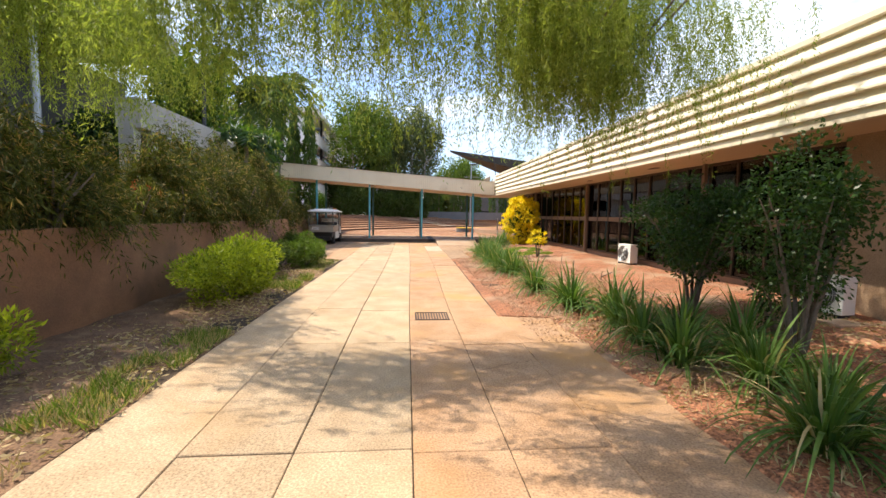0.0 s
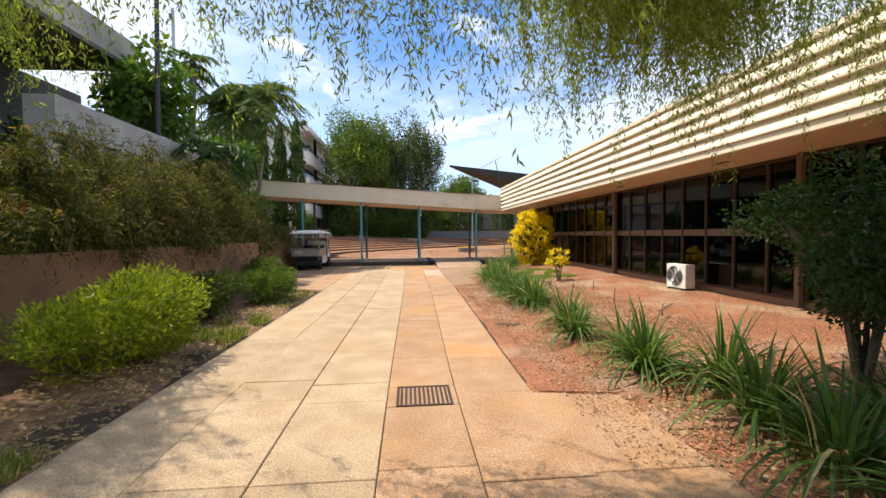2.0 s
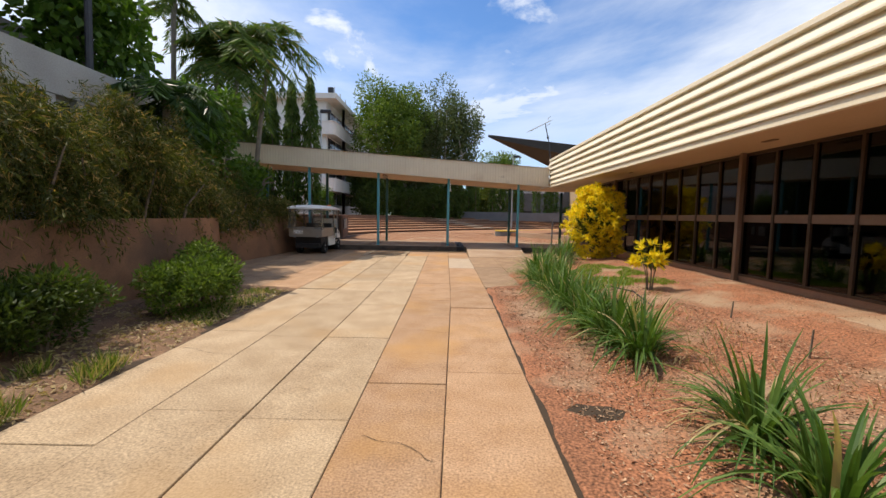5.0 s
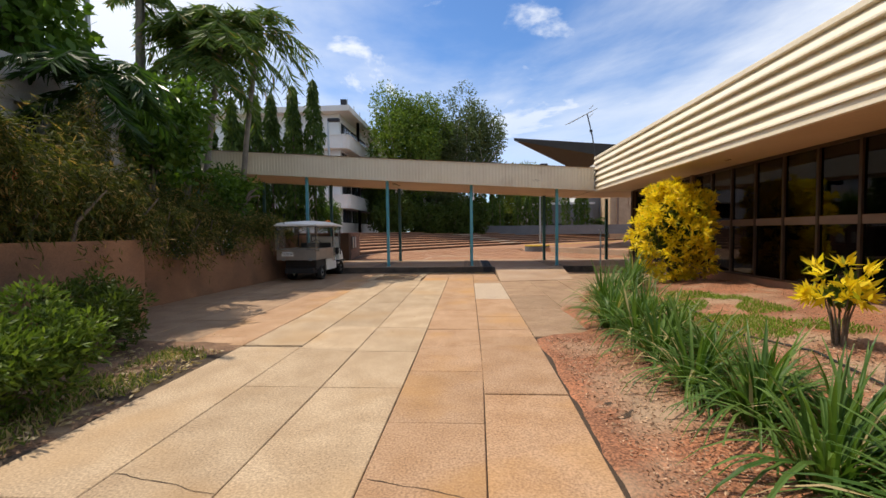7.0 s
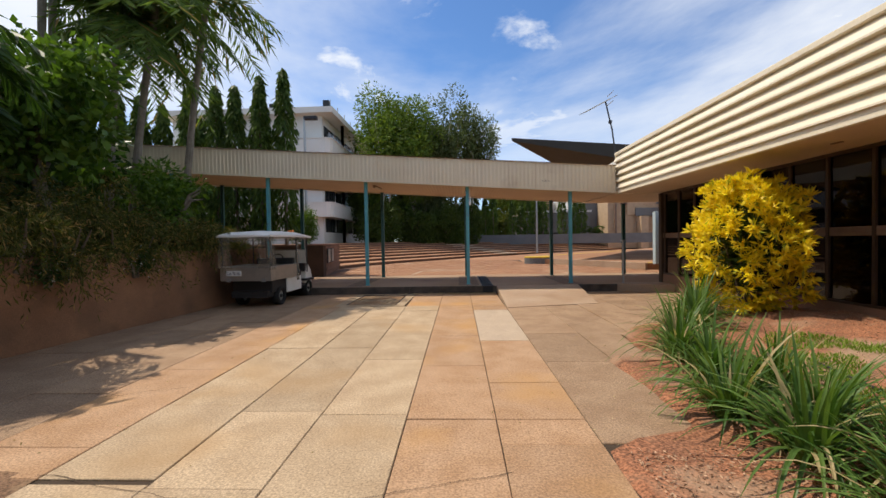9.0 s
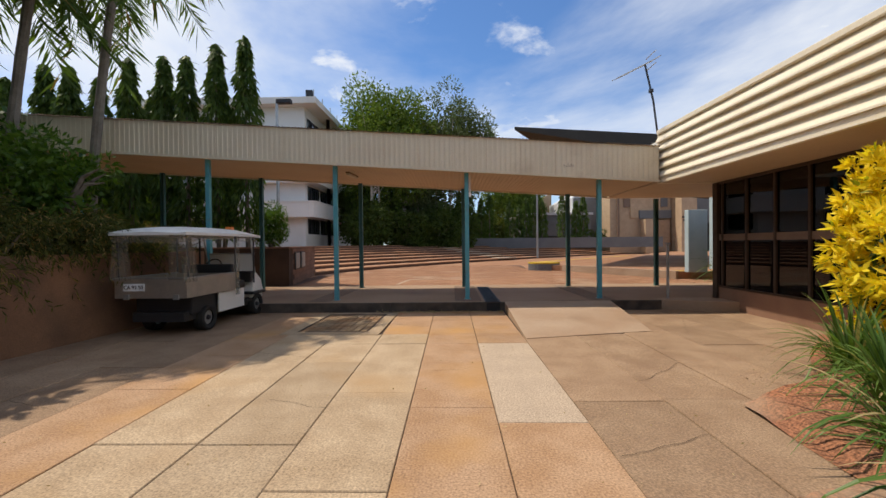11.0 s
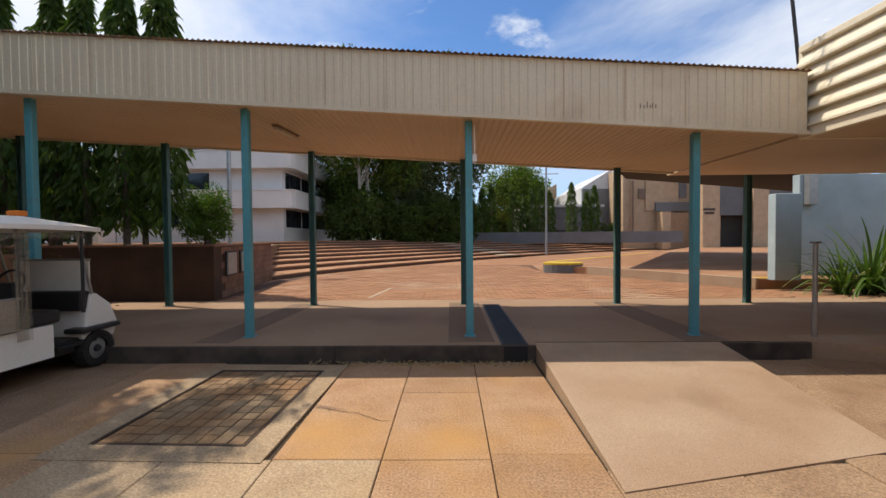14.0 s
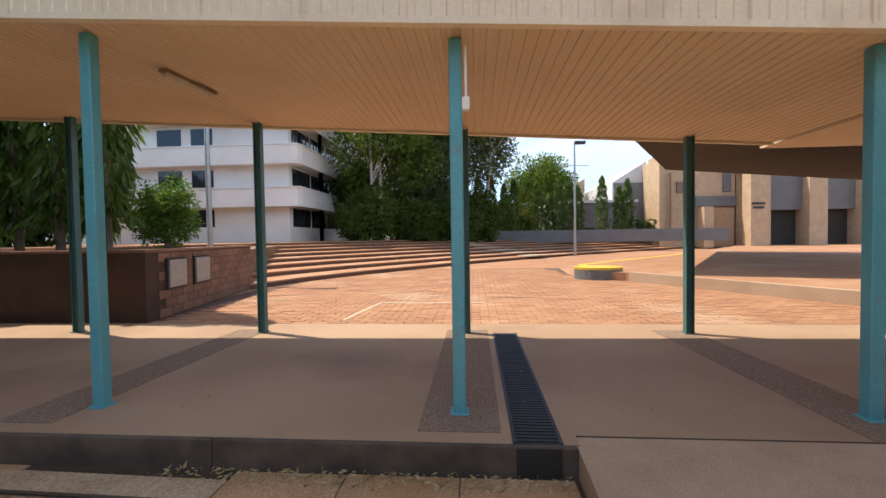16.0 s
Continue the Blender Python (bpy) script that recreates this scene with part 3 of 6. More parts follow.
# ---- platform, ramp, kerbs ----
PZ = 0.20
KY = 24.35  # face of the platform's kerb
platform = obj("platform", boxes((-16, 1.68, KY + 0.05, 28.3, -0.1, PZ), (1.68, 12, KY + 0.16, 28.3, -0.1, PZ)), M_PLAT)
tagged(platform, "smooth brown concrete platform under the covered way", "platform", kind="structure")
kerb = obj("kerb", bevelled(boxes((-16, -0.9, KY, KY + 0.05, -0.1, PZ + 0.002), (-0.895, 1.66, KY, KY + 0.05, -0.1, PZ + 0.002)), 0.012), M_KERB)
tagged(kerb, "weathered dark concrete kerb along the platform", "kerb", kind="structure")
kerb2 = obj("kerb", bevelled(boxes((4.06, 5.15, KY + 0.08, KY + 0.16, -0.1, PZ + 0.004)), 0.01), M_KERB)
tagged(kerb2, "weathered dark concrete kerb beside the ramp", "kerb", kind="structure")
ramp = obj("ramp", prism([(1.645, 21.64), (3.84, 22.15), (4.04, KY + 0.16), (1.66, KY + 0.16)], -0.1, lambda x, y: 0.008 + max(0.0, y - 22.15) / (KY + 0.16 - 22.15) * 0.193), M_RAMP)
tagged(ramp, "smooth trowelled concrete ramp up to the platform", "ramp", kind="structure")
arc = [(7.6, 24.86), (5.15, 24.86), (5.1, 24.55)] + [(5.15 + 2.4 * (i / 8), 24.5 - 0.55 * math.sin(math.pi * 0.5 * i / 8)) for i in range(1, 9)]
apron = obj("doorstep", prism(arc[:1] + arc[1:], -0.1, PZ + 0.002), M_RAMP)
tagged(apron, "curved concrete doorstep before the dark glazed entrance", "doorstep", kind="structure")
for x0, x1, w in ((0.55, 1.16, 0), (-2.75, -2.25, 0.5), (3.55, 4.1, -0.5)):
    band = obj("aggregate_band", prism([(x0 - w * 0.2, KY + 0.2), (x1 - w * 0.2, KY + 0.2), (x1, 27.85), (x0, 27.85)], PZ - 0.01, PZ + 0.004), M_AGG)
    tagged(band, "band of exposed pebble aggregate in the platform", "paving", kind="structure")
joint = obj("platform_joint", boxes((1.68, 4.6, KY + 0.165, KY + 0.18, PZ, PZ + 0.003)), M_JOINT)
tagged(joint, "thin dark joint at the head of the ramp", "joint", kind="structure")
trench = thing("channel_drain", "long dark steel channel drain grate across the platform", "drain", at=(1.40, 26.2, PZ))
part("trough", boxes((-0.15, 0.15, -1.8, 1.45, -0.01, 0.002)), M_BLACK, trench)
part("frame", boxes((-0.17, -0.145, -1.8, 1.45, -0.01, 0.010), (0.145, 0.17, -1.8, 1.45, -0.01, 0.010)), M_DARKSTEEL, trench)
for i in range(64):
    y = -1.77 + i * 0.05
    part("bar", boxes((-0.145, 0.145, y, y + 0.024, 0.0, 0.008)), M_DARKSTEEL, trench)

litter("leaf_litter", 420, (-1.2, 1.6), (24.15, 24.34), lambda x, y: 0.008 + 0.02 * abs(noise.noise((x * 3, y * 8, 1))), L_STRAW, 0.05, "dry leaves gathered against the kerb")
litter("leaf_litter", 260, (-4.0, 4.0), (24.88, 27.6), lambda x, y: PZ + 0.008, L_STRAW, 0.03, "scraps of dry leaf on the platform")
litter("leaf_litter", 300, (-3.0, 4.0), (15.0, 24.4), lambda x, y: 0.008, L_STRAW, 0.03, "scraps of dry leaf on the paving")
# no hole is cut: a black box gives the outlet its inner shade
outlet = obj("drain_outlet", boxes((1.25, 1.55, KY - 0.01, KY + 0.05, 0.0, PZ - 0.005)), M_BLACK)
tagged(outlet, "black box for the shade in the channel drain's open end", "drain")

# ---- covered way ----
def soffit_z(x):
    return 3.23 - 0.066 * x


CX0, CX1, CY0, CY1 = -15.0, 5.23, 24.60, 27.90


def ribbed(x0, x1, pitch, depth):
    """x and offset pairs of a ribbed sheet."""
    out = []
    x = x0
    while x < x1:
        for dx, o in ((0.0, 0.0), (0.42, 0.0), (0.5, depth), (0.92, depth)):
            if x + dx * pitch <= x1:
                out.append((x + dx * pitch, o))
        x += pitch
    return out


canopy = thing("covered_way_roof", "long cream metal-clad covered walkway roof with ribbed fascia", "canopy")
canopy["kind"] = "structure"
bm = bmesh.new()
pr = ribbed(CX0, CX1, 0.115, 0.008)
lo = [bm.verts.new((x, CY0 - o, soffit_z(x) - 0.02)) for x, o in pr]
hi = [bm.verts.new((x, CY0 - o, soffit_z(x) + 0.77)) for x, o in pr]
for i in range(len(pr) - 1):
    bm.faces.new((lo[i], lo[i + 1], hi[i + 1], hi[i]))
part("fascia", bm, M_CREAM, canopy)
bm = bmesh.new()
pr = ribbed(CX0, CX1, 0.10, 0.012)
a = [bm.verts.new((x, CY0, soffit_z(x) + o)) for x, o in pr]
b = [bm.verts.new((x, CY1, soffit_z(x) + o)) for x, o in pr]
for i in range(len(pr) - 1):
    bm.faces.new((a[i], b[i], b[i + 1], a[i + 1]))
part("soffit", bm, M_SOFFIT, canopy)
bm = bmesh.new()
n = int((CX1 - CX0) / 0.019)
ra = []
for k, (y, dz) in enumerate(((CY0 - 0.06, 0.775), (CY0 + 0.8, 0.80), (CY1 + 0.04, 0.10))):
    ra.append([bm.verts.new((CX0 + i * 0.019, y, soffit_z(CX0 + i * 0.019) + dz + 0.013 * math.sin(i * math.pi / 2))) for i in range(n)])
for a, b in zip(ra, ra[1:]):
    for i in range(n - 1):
        bm.faces.new((a[i], a[i + 1], b[i + 1], b[i]))
part("roof_sheet", bm, M_ROOFEDGE, canopy, "rust-edged corrugated roof sheet")
for y0, y1, dz in ((CY0 - 0.012, CY0 + 0.06, -0.03), (CY1 - 0.05, CY1 + 0.01, -0.03)):
    bm = bmesh.new()
    box(bm, 0, 1, y0, y1, 0, 0.05)
    for v in bm.verts:
        v.co.z += soffit_z(CX0 if v.co.x < 0.5 else CX1) + dz
        v.co.x = CX0 if v.co.x < 0.5 else CX1
    part("edge_beam", bm, M_CREAM, canopy)
for x in [CX0 + 0.7 + 0.78 * i for i in range(25)]:
    part("cover_strip", boxes((x - 0.004, x + 0.004, CY0 - 0.0125, CY0 - 0.0095, soffit_z(x), soffit_z(x) + 0.74)), M_SOFFIT, canopy)

def post(x, y, mat, front):
    z0, z1 = PZ, soffit_z(x) + 0.004
    p = thing("canopy_post", "teal painted steel post carrying the covered way" if front else "dark teal steel channel post carrying the covered way", "post",
              "posts of the covered way", at=(x, y, z0))
    h = z1 - z0
    if front:
        part("shaft", bevelled(boxes((-0.05, 0.05, -0.05, 0.05, 0, h - 0.01)), 0.008, 1), mat, p)
    else:
        part("shaft", prism([(-0.055, -0.05), (-0.038, -0.05), (-0.038, -0.012), (0.038, -0.012), (0.038, -0.05), (0.055, -0.05), (0.055, 0.05), (0.038, 0.05), (0.038, 0.012), (-0.038, 0.012), (-0.038, 0.05), (-0.055, 0.05)], 0, h - 0.01), mat, p)
    part("base_plate", boxes((-0.075, 0.075, -0.075, 0.075, 0, 0.012), top=0.004), mat, p)
    return p


for x in (-11.4, -8.35, -5.3, -2.25, 0.85, 3.94):
    post(x, 24.90, M_TEAL, True)
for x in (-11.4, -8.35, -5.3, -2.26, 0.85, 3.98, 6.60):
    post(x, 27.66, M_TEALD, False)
jb = thing("junction_box", "small grey electrical box on a teal post", "electrical box", at=(0.93, 24.88, 2.66))
part("box", bevelled(boxes((-0.03, 0.03, -0.03, 0.03, -0.05, 0.05)), 0.006), M_WHITE, jb)
part("conduit", tubes((((0, 0, 0.05), (0, 0, 0.45)), 0.012)), M_WHITE, jb)
lamp = thing("fluorescent_light", "slim fluorescent batten light under the canopy", "light fitting", at=(-2.1, 25.95, soffit_z(-2.1) - 0.035), turn=84)
part("batten", bevelled(boxes((-0.36, 0.36, -0.05, 0.05, 0.0, 0.03)), 0.006), M_ROOFEDGE, lamp)
part("diffuser", bevelled(boxes((-0.33, 0.33, -0.04, 0.04, -0.045, 0.0)), 0.012), M_TUBE, lamp)
for i, (dx, h) in enumerate(((0, 0.09), (0.05, 0.05), (0.09, 0.12), (0.13, 0.06), (0.16, 0.10), (0.2, 0.07))):
    part("scribble", boxes((3.05 + dx, 3.06 + dx, CY0 - 0.014, CY0 - 0.0095, soffit_z(3) + 0.19, soffit_z(3) + 0.19 + h * 0.7)), M_TRANSOM, canopy)

# ---- glazed building along the garden ----
BX, GX, BY0, BY1 = 5.26, 6.62, -8.0, 24.80
offices = thing("office_building", "long low building with cream weatherboard fascia and dark glazing", "building")
offices["kind"] = "structure"
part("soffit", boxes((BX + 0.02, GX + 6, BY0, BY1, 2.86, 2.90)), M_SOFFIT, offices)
part("fascia_lip", bevelled(boxes((BX - 0.02, BX + 0.05, BY0, BY1, 2.84, 2.97)), 0.006, 1), M_FASCIA, offices)
for i in range(5):
    z0 = 2.97 + i * 0.20
    bm = bmesh.new()
    v = [bm.verts.new(p) for p in ((BX - 0.055, BY0, z0), (BX - 0.055, BY0, z0 + 0.03), (BX + 0.04, BY0, z0 + 0.20), (BX + 0.10, BY0, z0 + 0.20), (BX + 0.10, BY0, z0))]
    w = [bm.verts.new(q.co + Vector((0, BY1 - BY0, 0))) for q in v]
    for k in range(5):
        bm.faces.new((v[k], w[k], w[(k + 1) % 5], v[(k + 1) % 5]))
    bm.faces.new(v[::-1])
    bm.faces.new(w)
    part("weatherboard", bm, M_FASCIA, offices)
part("capping", bevelled(boxes((BX - 0.03, BX + 0.12, BY0, BY1, 3.97, 4.06)), 0.008, 1), M_FASCIA, offices)
part("roof", prism([(BX + 0.1, BY0), (16, BY0), (16, BY1 + 0.02), (BX + 0.1, BY1 + 0.02)], 3.75, lambda x, y: 4.0 + 0.04 * (x - BX)), M_WHITE, offices)
part("end_fascia", boxes((BX + 0.02, 16, BY1, BY1 + 0.05, 2.85, 4.0)), M_FASCIA, offices)
part("end_parapet", prism([(BX + 0.15, BY1 + 0.06), (9.5, BY1 + 0.06), (9.5, BY1 + 1.6), (BX + 0.15, BY1 + 1.6)], 3.55, lambda x, y: 3.9 + 0.35 * (x > 7)), M_WHITE, offices)
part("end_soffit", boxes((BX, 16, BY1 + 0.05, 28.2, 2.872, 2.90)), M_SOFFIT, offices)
for y, x, s in ((9.6, 5.95, 0.16), (6.0, 6.1, 0.22), (18.4, 6.0, 0.08), (13.3, 6.0, 0.13)):
    part("soffit_vent", boxes((x - s * 0.35, x + s * 0.35, y - s, y + s, 2.846, 2.864)), M_TRANSOM, offices)
part("plinth", boxes((GX - 0.02, GX + 0.2, 5.4, BY1, -0.1, 0.46)), M_PLINTH, offices)
part("pier", boxes((GX - 0.35, GX + 0.2, -8, 5.4, -0.1, 2.86)), M_TAN, offices)
YS = [5.45 + i * 0.7667 for i in range(26)]
glazing = thing("window_1", "dark tinted full-height glazing with bronze mullions", "window")
glazing["kind"] = "structure"
part("sill", boxes((GX - 0.03, GX + 0.1, 5.42, BY1, 0.46, 0.50)), M_BRONZE, glazing)
part("transom", boxes((GX - 0.012, GX + 0.07, 5.42, BY1, 1.52, 1.66)), M_TRANSOM, glazing)
part("head", boxes((GX - 0.012, GX + 0.07, 5.42, BY1, 2.80, 2.858)), M_BRONZE, glazing)
for i, y in enumerate(YS):
    y1 = min(y + 0.7667, BY1)
    if i:
        part("mullion", boxes((GX - 0.03, GX + 0.06, y - 0.025, y + 0.025, 0.50, 2.80)), M_BRONZE, glazing)
    for z0, z1 in ((0.50, 1.52), (1.66, 2.80)):
        p = part("pane", boxes((GX + 0.01, GX + 0.018, y + 0.025, y1 - 0.025, z0, z1)), M_GLASS, glazing)
        p.visible_shadow = False
# glazed corner entrance
part("corner_post", boxes((GX - 0.06, GX + 0.08, 24.74, 24.9, 0.20, 2.84)), M_BRONZE, glazing)
for x in (7.7, 8.8, 9.9):
    part("mullion", boxes((x - 0.03, x + 0.03, 24.8, 24.88, 0.2, 2.82)), M_BRONZE, glazing)
for x0, x1 in ((6.74, 7.67), (7.73, 8.77), (8.83, 9.87)):
    p = part("pane", boxes((x0, x1, 24.83, 24.84, 0.25, 2.78)), M_GLASS, glazing)
    p.visible_shadow = False
for y in (8.60, 14.65, 20.75):
    c = thing("verandah_post", "slim brown steel post under the eaves", "post", "posts under the eaves", at=(GX - 0.09, y, 0.28))
    part("shaft", bevelled(boxes((-0.045, 0.045, -0.045, 0.045, 0.06, 2.58)), 0.008, 1), M_TRANSOM, c)
    part("footing", bevelled(boxes((-0.12, 0.12, -0.14, 0.14, -0.05, 0.08)), 0.02), M_PLINTH, c)
    pad = obj("footing_slab", bevelled(boxes((GX - 0.75, GX - 0.05, y - 0.35, y + 0.2, 0.2, 0.335)), 0.01), M_RAMP)
    tagged(pad, "small concrete pad at the foot of a post", "concrete pad")
room = thing("interior", "dim office interior behind the tinted glass", "interior")
room["kind"] = "structure"
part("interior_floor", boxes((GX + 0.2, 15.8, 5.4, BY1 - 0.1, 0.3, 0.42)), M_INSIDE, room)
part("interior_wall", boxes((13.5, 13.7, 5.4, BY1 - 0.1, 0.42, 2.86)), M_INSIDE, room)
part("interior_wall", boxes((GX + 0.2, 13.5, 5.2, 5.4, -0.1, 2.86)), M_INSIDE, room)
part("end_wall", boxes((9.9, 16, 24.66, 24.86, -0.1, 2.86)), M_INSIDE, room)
for y in (9.2, 11.4, 15.6, 17.2, 19.6):
    d = thing("office_desk", "plain office desk seen through dark glass", "desk", "desks behind the glass", at=(8.4, y, 0.42))
    part("desktop", boxes((-0.4, 0.4, -0.8, 0.8, 0.70, 0.74)), M_TRANSOM, d)
    for sx in (-0.36, 0.33):
        for sy in (-0.76, 0.73):
            part("leg", boxes((sx, sx + 0.03, sy, sy + 0.03, 0, 0.70)), M_DARKSTEEL, d)

def air_conditioner(x, y, z, turn):
    a = thing("air_conditioner", "cream outdoor air conditioning unit on a concrete pad", "air conditioner", "outdoor units", at=(x, y, z), turn=turn)
    part("casing", bevelled(boxes((-0.12, 0.12, -0.27, 0.27, 0.04, 0.56)), 0.015), M_WHITE, a)
    bm = bmesh.new()
    bmesh.ops.create_cone(bm, cap_ends=True, segments=32, radius1=0.215, radius2=0.215, depth=0.012, matrix=pose(-0.122, 0.03, 0.30, 0, 90, 0))
    part("fan_opening", bm, M_DARKSTEEL, a)
    for r in (0.05, 0.085, 0.12, 0.155, 0.19, 0.215):
        part("guard_ring", tubes(([(-0.136, 0.03 + r * math.cos(k * math.pi / 12), 0.30 + r * math.sin(k * math.pi / 12)) for k in range(25)], 0.004), seg=4), M_STEEL, a)
    for k in range(4):
        c, q = math.cos(k * math.pi / 4), math.sin(k * math.pi / 4)
        part("guard_rod", tubes((((-0.134, 0.03 - 0.215 * c, 0.30 - 0.215 * q), (-0.134, 0.03 + 0.215 * c, 0.30 + 0.215 * q)), 0.004), seg=4), M_STEEL, a)
    for y0 in (-0.24, 0.18):
        part("foot", boxes((-0.12, 0.12, y0, y0 + 0.06, 0, 0.04)), M_DARKSTEEL, a)
    pad = obj("concrete_pad", bevelled(boxes((x - 0.45, x + 0.5, y - 0.6, y + 0.6, z - 0.12, z)), 0.015), M_RAMP)
    tagged(pad, "thin concrete pad under an air conditioning unit", "concrete pad")


air_conditioner(6.2, 11.05, 0.345, 8)
air_conditioner(5.85, 5.1, 0.345, 8)

antenna = thing("television_antenna", "thin steel television antenna on the roof corner", "antenna", at=(5.32, 24.9, 3.98))
mast = [(0, 0, -0.1), (-0.12, -0.02, 0.8), (-0.32, -0.05, 1.62)]
part("mast", tubes((mast, 0.022)), M_DARKSTEEL, antenna)
boomA, boomB = Vector((-1.02, -0.25, 1.25)), Vector((-0.12, 0.05, 1.75))
part("boom", tubes(((boomA, boomB), 0.018)), M_STEEL, antenna)
for i in range(13):
    p = boomA.lerp(boomB, i / 12)
    L = 0.10 + 0.012 * i
    part("element", tubes(((p + Vector((0.1, -L, 0.02)), p + Vector((-0.1, L, -0.02))), 0.009), seg=5), M_STEEL, antenna)
for dz in (-0.14, 0.14):
    p = boomB + Vector((-0.02, 0, dz))
    part("reflector", tubes(((p + Vector((0, -0.25, 0)), p + Vector((0, 0.25, 0))), 0.010), seg=5), M_STEEL, antenna)
part("amplifier", boxes((-0.22, -0.14, -0.08, 0.0, 0.98, 1.06)), M_DARKSTEEL, antenna)
bollard = thing("steel_bollard", "slim galvanised steel pole with a flat cap", "pole", at=(5.45, 24.75, PZ))
part("shaft", tubes((((0, 0, 0), (0, 0, 1.25)), 0.03), seg=12), M_STEEL, bollard)
part("cap", bevelled(boxes((-0.05, 0.05, -0.04, 0.04, 1.25, 1.28)), 0.006), M_STEEL, bollard)

# ---- retaining walls on the garden side ----
def wall_run(name, pts, z0, z1, t, mat, label):
    """A wall of thickness t to the left of the run, with a coping."""
    w = None
    for (xa, ya), (xb, yb) in zip(pts, pts[1:]):
        d = Vector((xb - xa, yb - ya)).normalized()
        nx, ny = -d.y * t, d.x * t
        w = obj(name, prism([(xa, ya), (xb, yb), (xb + nx, yb + ny), (xa + nx, ya + ny)], z0, z1), mat)
        tagged(w, label, "wall", kind="structure")


wall_run("wall_west", [(-4.46, -9.0), (-4.46, 15.9)], -0.1, 1.40, 0.25, M_WALL, "brown rendered retaining wall under trailing plants")
wall_run("wall_west_far", [(-4.715, 15.65), (-6.0, 15.65)], -0.1, 1.39, -0.25, M_WALL, "brown rendered return of the retaining wall")
wall_run("wall_west_far", [(-5.95, 15.9), (-5.25, 24.6)], -0.1, 1.40, 0.25, M_WALL, "brown rendered retaining wall under trailing plants")
fill = obj("planter_soil", prism([(-40, -9), (-4.72, -9), (-4.72, 15.6), (-6.25, 15.92), (-5.55, 24.5), (-40, 24.5)], -0.1, 1.22), M_SOIL)
tagged(fill, "raised planting bed behind the retaining wall", "soil", kind="structure")
lowwall = thing("wall_plaza", "brown block wall around a raised planting bed, front darkened as shade", "wall")
lowwall["kind"] = "structure"
# block brown darkened for the wall's front, which faces away from the sun
M_SHADEDWALL = material("shaded_block", (0.085, 0.05, 0.034), 0.9, var=(0.055, 0.034, 0.024), scale=2, amount=0.8, fine=60, bump=0.4, bump_scale=50)
part("core", prism([(-16, 28.42), (-4.78, 28.42), (-4.78, 28.7), (-5.55, 33.2), (-5.85, 33.2), (-5.1, 28.75), (-16, 28.75)], 0, 1.42), M_SHADEDWALL, lowwall)
part("coping", prism([(-16, 28.38), (-4.74, 28.38), (-4.74, 28.7), (-5.5, 33.25), (-5.9, 33.25), (-5.14, 28.8), (-16, 28.8)], 1.42, 1.47), M_LOWWALL, lowwall)
row = Vector((-5.55 + 4.78, 33.2 - 28.7)).normalized()
for k in range(7):
    for i in range(11):
        s = i * 0.41 + (k % 2) * 0.2
        a = Vector((-4.775, 28.7)) + row * s
        b = a + row * 0.395
        o = Vector((row.y, -row.x)) * 0.012
        part("block", prism([(a.x, a.y), (a.x + o.x, a.y + o.y), (b.x + o.x, b.y + o.y), (b.x, b.y)], 0.205 + k * 0.172, 0.365 + k * 0.172), M_LOWWALL, lowwall)
for s0 in (0.25, 1.25):
    hatch = thing("wall_hatch", "pale grey steel service hatch on the block wall", "access panel", "hatches on the block wall",
                  at=(-4.75 + row.x * (s0 + 0.3), 28.7 + row.y * (s0 + 0.3), 1.0), turn=math.degrees(math.atan2(row.y, row.x)))
    part("door", bevelled(boxes((-0.3, 0.3, -0.06, -0.0, -0.26, 0.26)), 0.01), M_STEEL, hatch)
    part("rim", boxes((-0.34, 0.34, -0.03, 0.0, 0.26, 0.30), (-0.34, 0.34, -0.03, 0.0, -0.30, -0.26), (-0.34, -0.3, -0.03, 0, -0.26, 0.26), (0.3, 0.34, -0.03, 0, -0.26, 0.26)), M_DARKSTEEL, hatch)
fill2 = obj("planter_soil", prism([(-40, 28.8), (-5.15, 28.8), (-5.9, 33.2), (-10, 45), (-40, 45)], 0, 1.3), M_SOIL)
tagged(fill2, "raised planting bed behind the block wall", "soil", kind="structure")

# ---- concrete building behind the planting ----
west = thing("concrete_building", "weathered concrete building with a deep cantilevered roof slab", "building")
part("roof_slab", boxes((-30, -9.4, -12, 18.3, 7.55, 8.5)), M_CONC, west, "grey concrete roof edge")
# underside, edge and back wall carry their shade in a darker concrete colour
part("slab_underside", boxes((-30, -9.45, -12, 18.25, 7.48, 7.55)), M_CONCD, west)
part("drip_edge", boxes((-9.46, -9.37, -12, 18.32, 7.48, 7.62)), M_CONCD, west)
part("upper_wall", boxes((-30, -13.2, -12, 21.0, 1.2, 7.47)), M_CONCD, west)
part("lower_wall", boxes((-7.9, -7.5, 12.1, 19.2, 1.2, 3.9), (-7.95, -7.3, 12.1, 19.2, 3.9, 4.7)), M_CONC, west)
for i in range(9):
    y = 12.4 + i * 0.74
    part("slot_window", boxes((-7.52, -7.49, y, y + 0.26, 2.0, 3.8)), M_WGLASS, west)
    part("fin", boxes((-7.5, -7.32, y + 0.26, y + 0.48, 1.2, 3.9)), M_CONC, west)
part("downpipe", tubes((((-9.75, 11.9, 1.3), (-9.75, 11.9, 7.0), (-9.4, 11.9, 7.4), (-9.3, 11.9, 7.9)), 0.09)), M_STEEL, west)

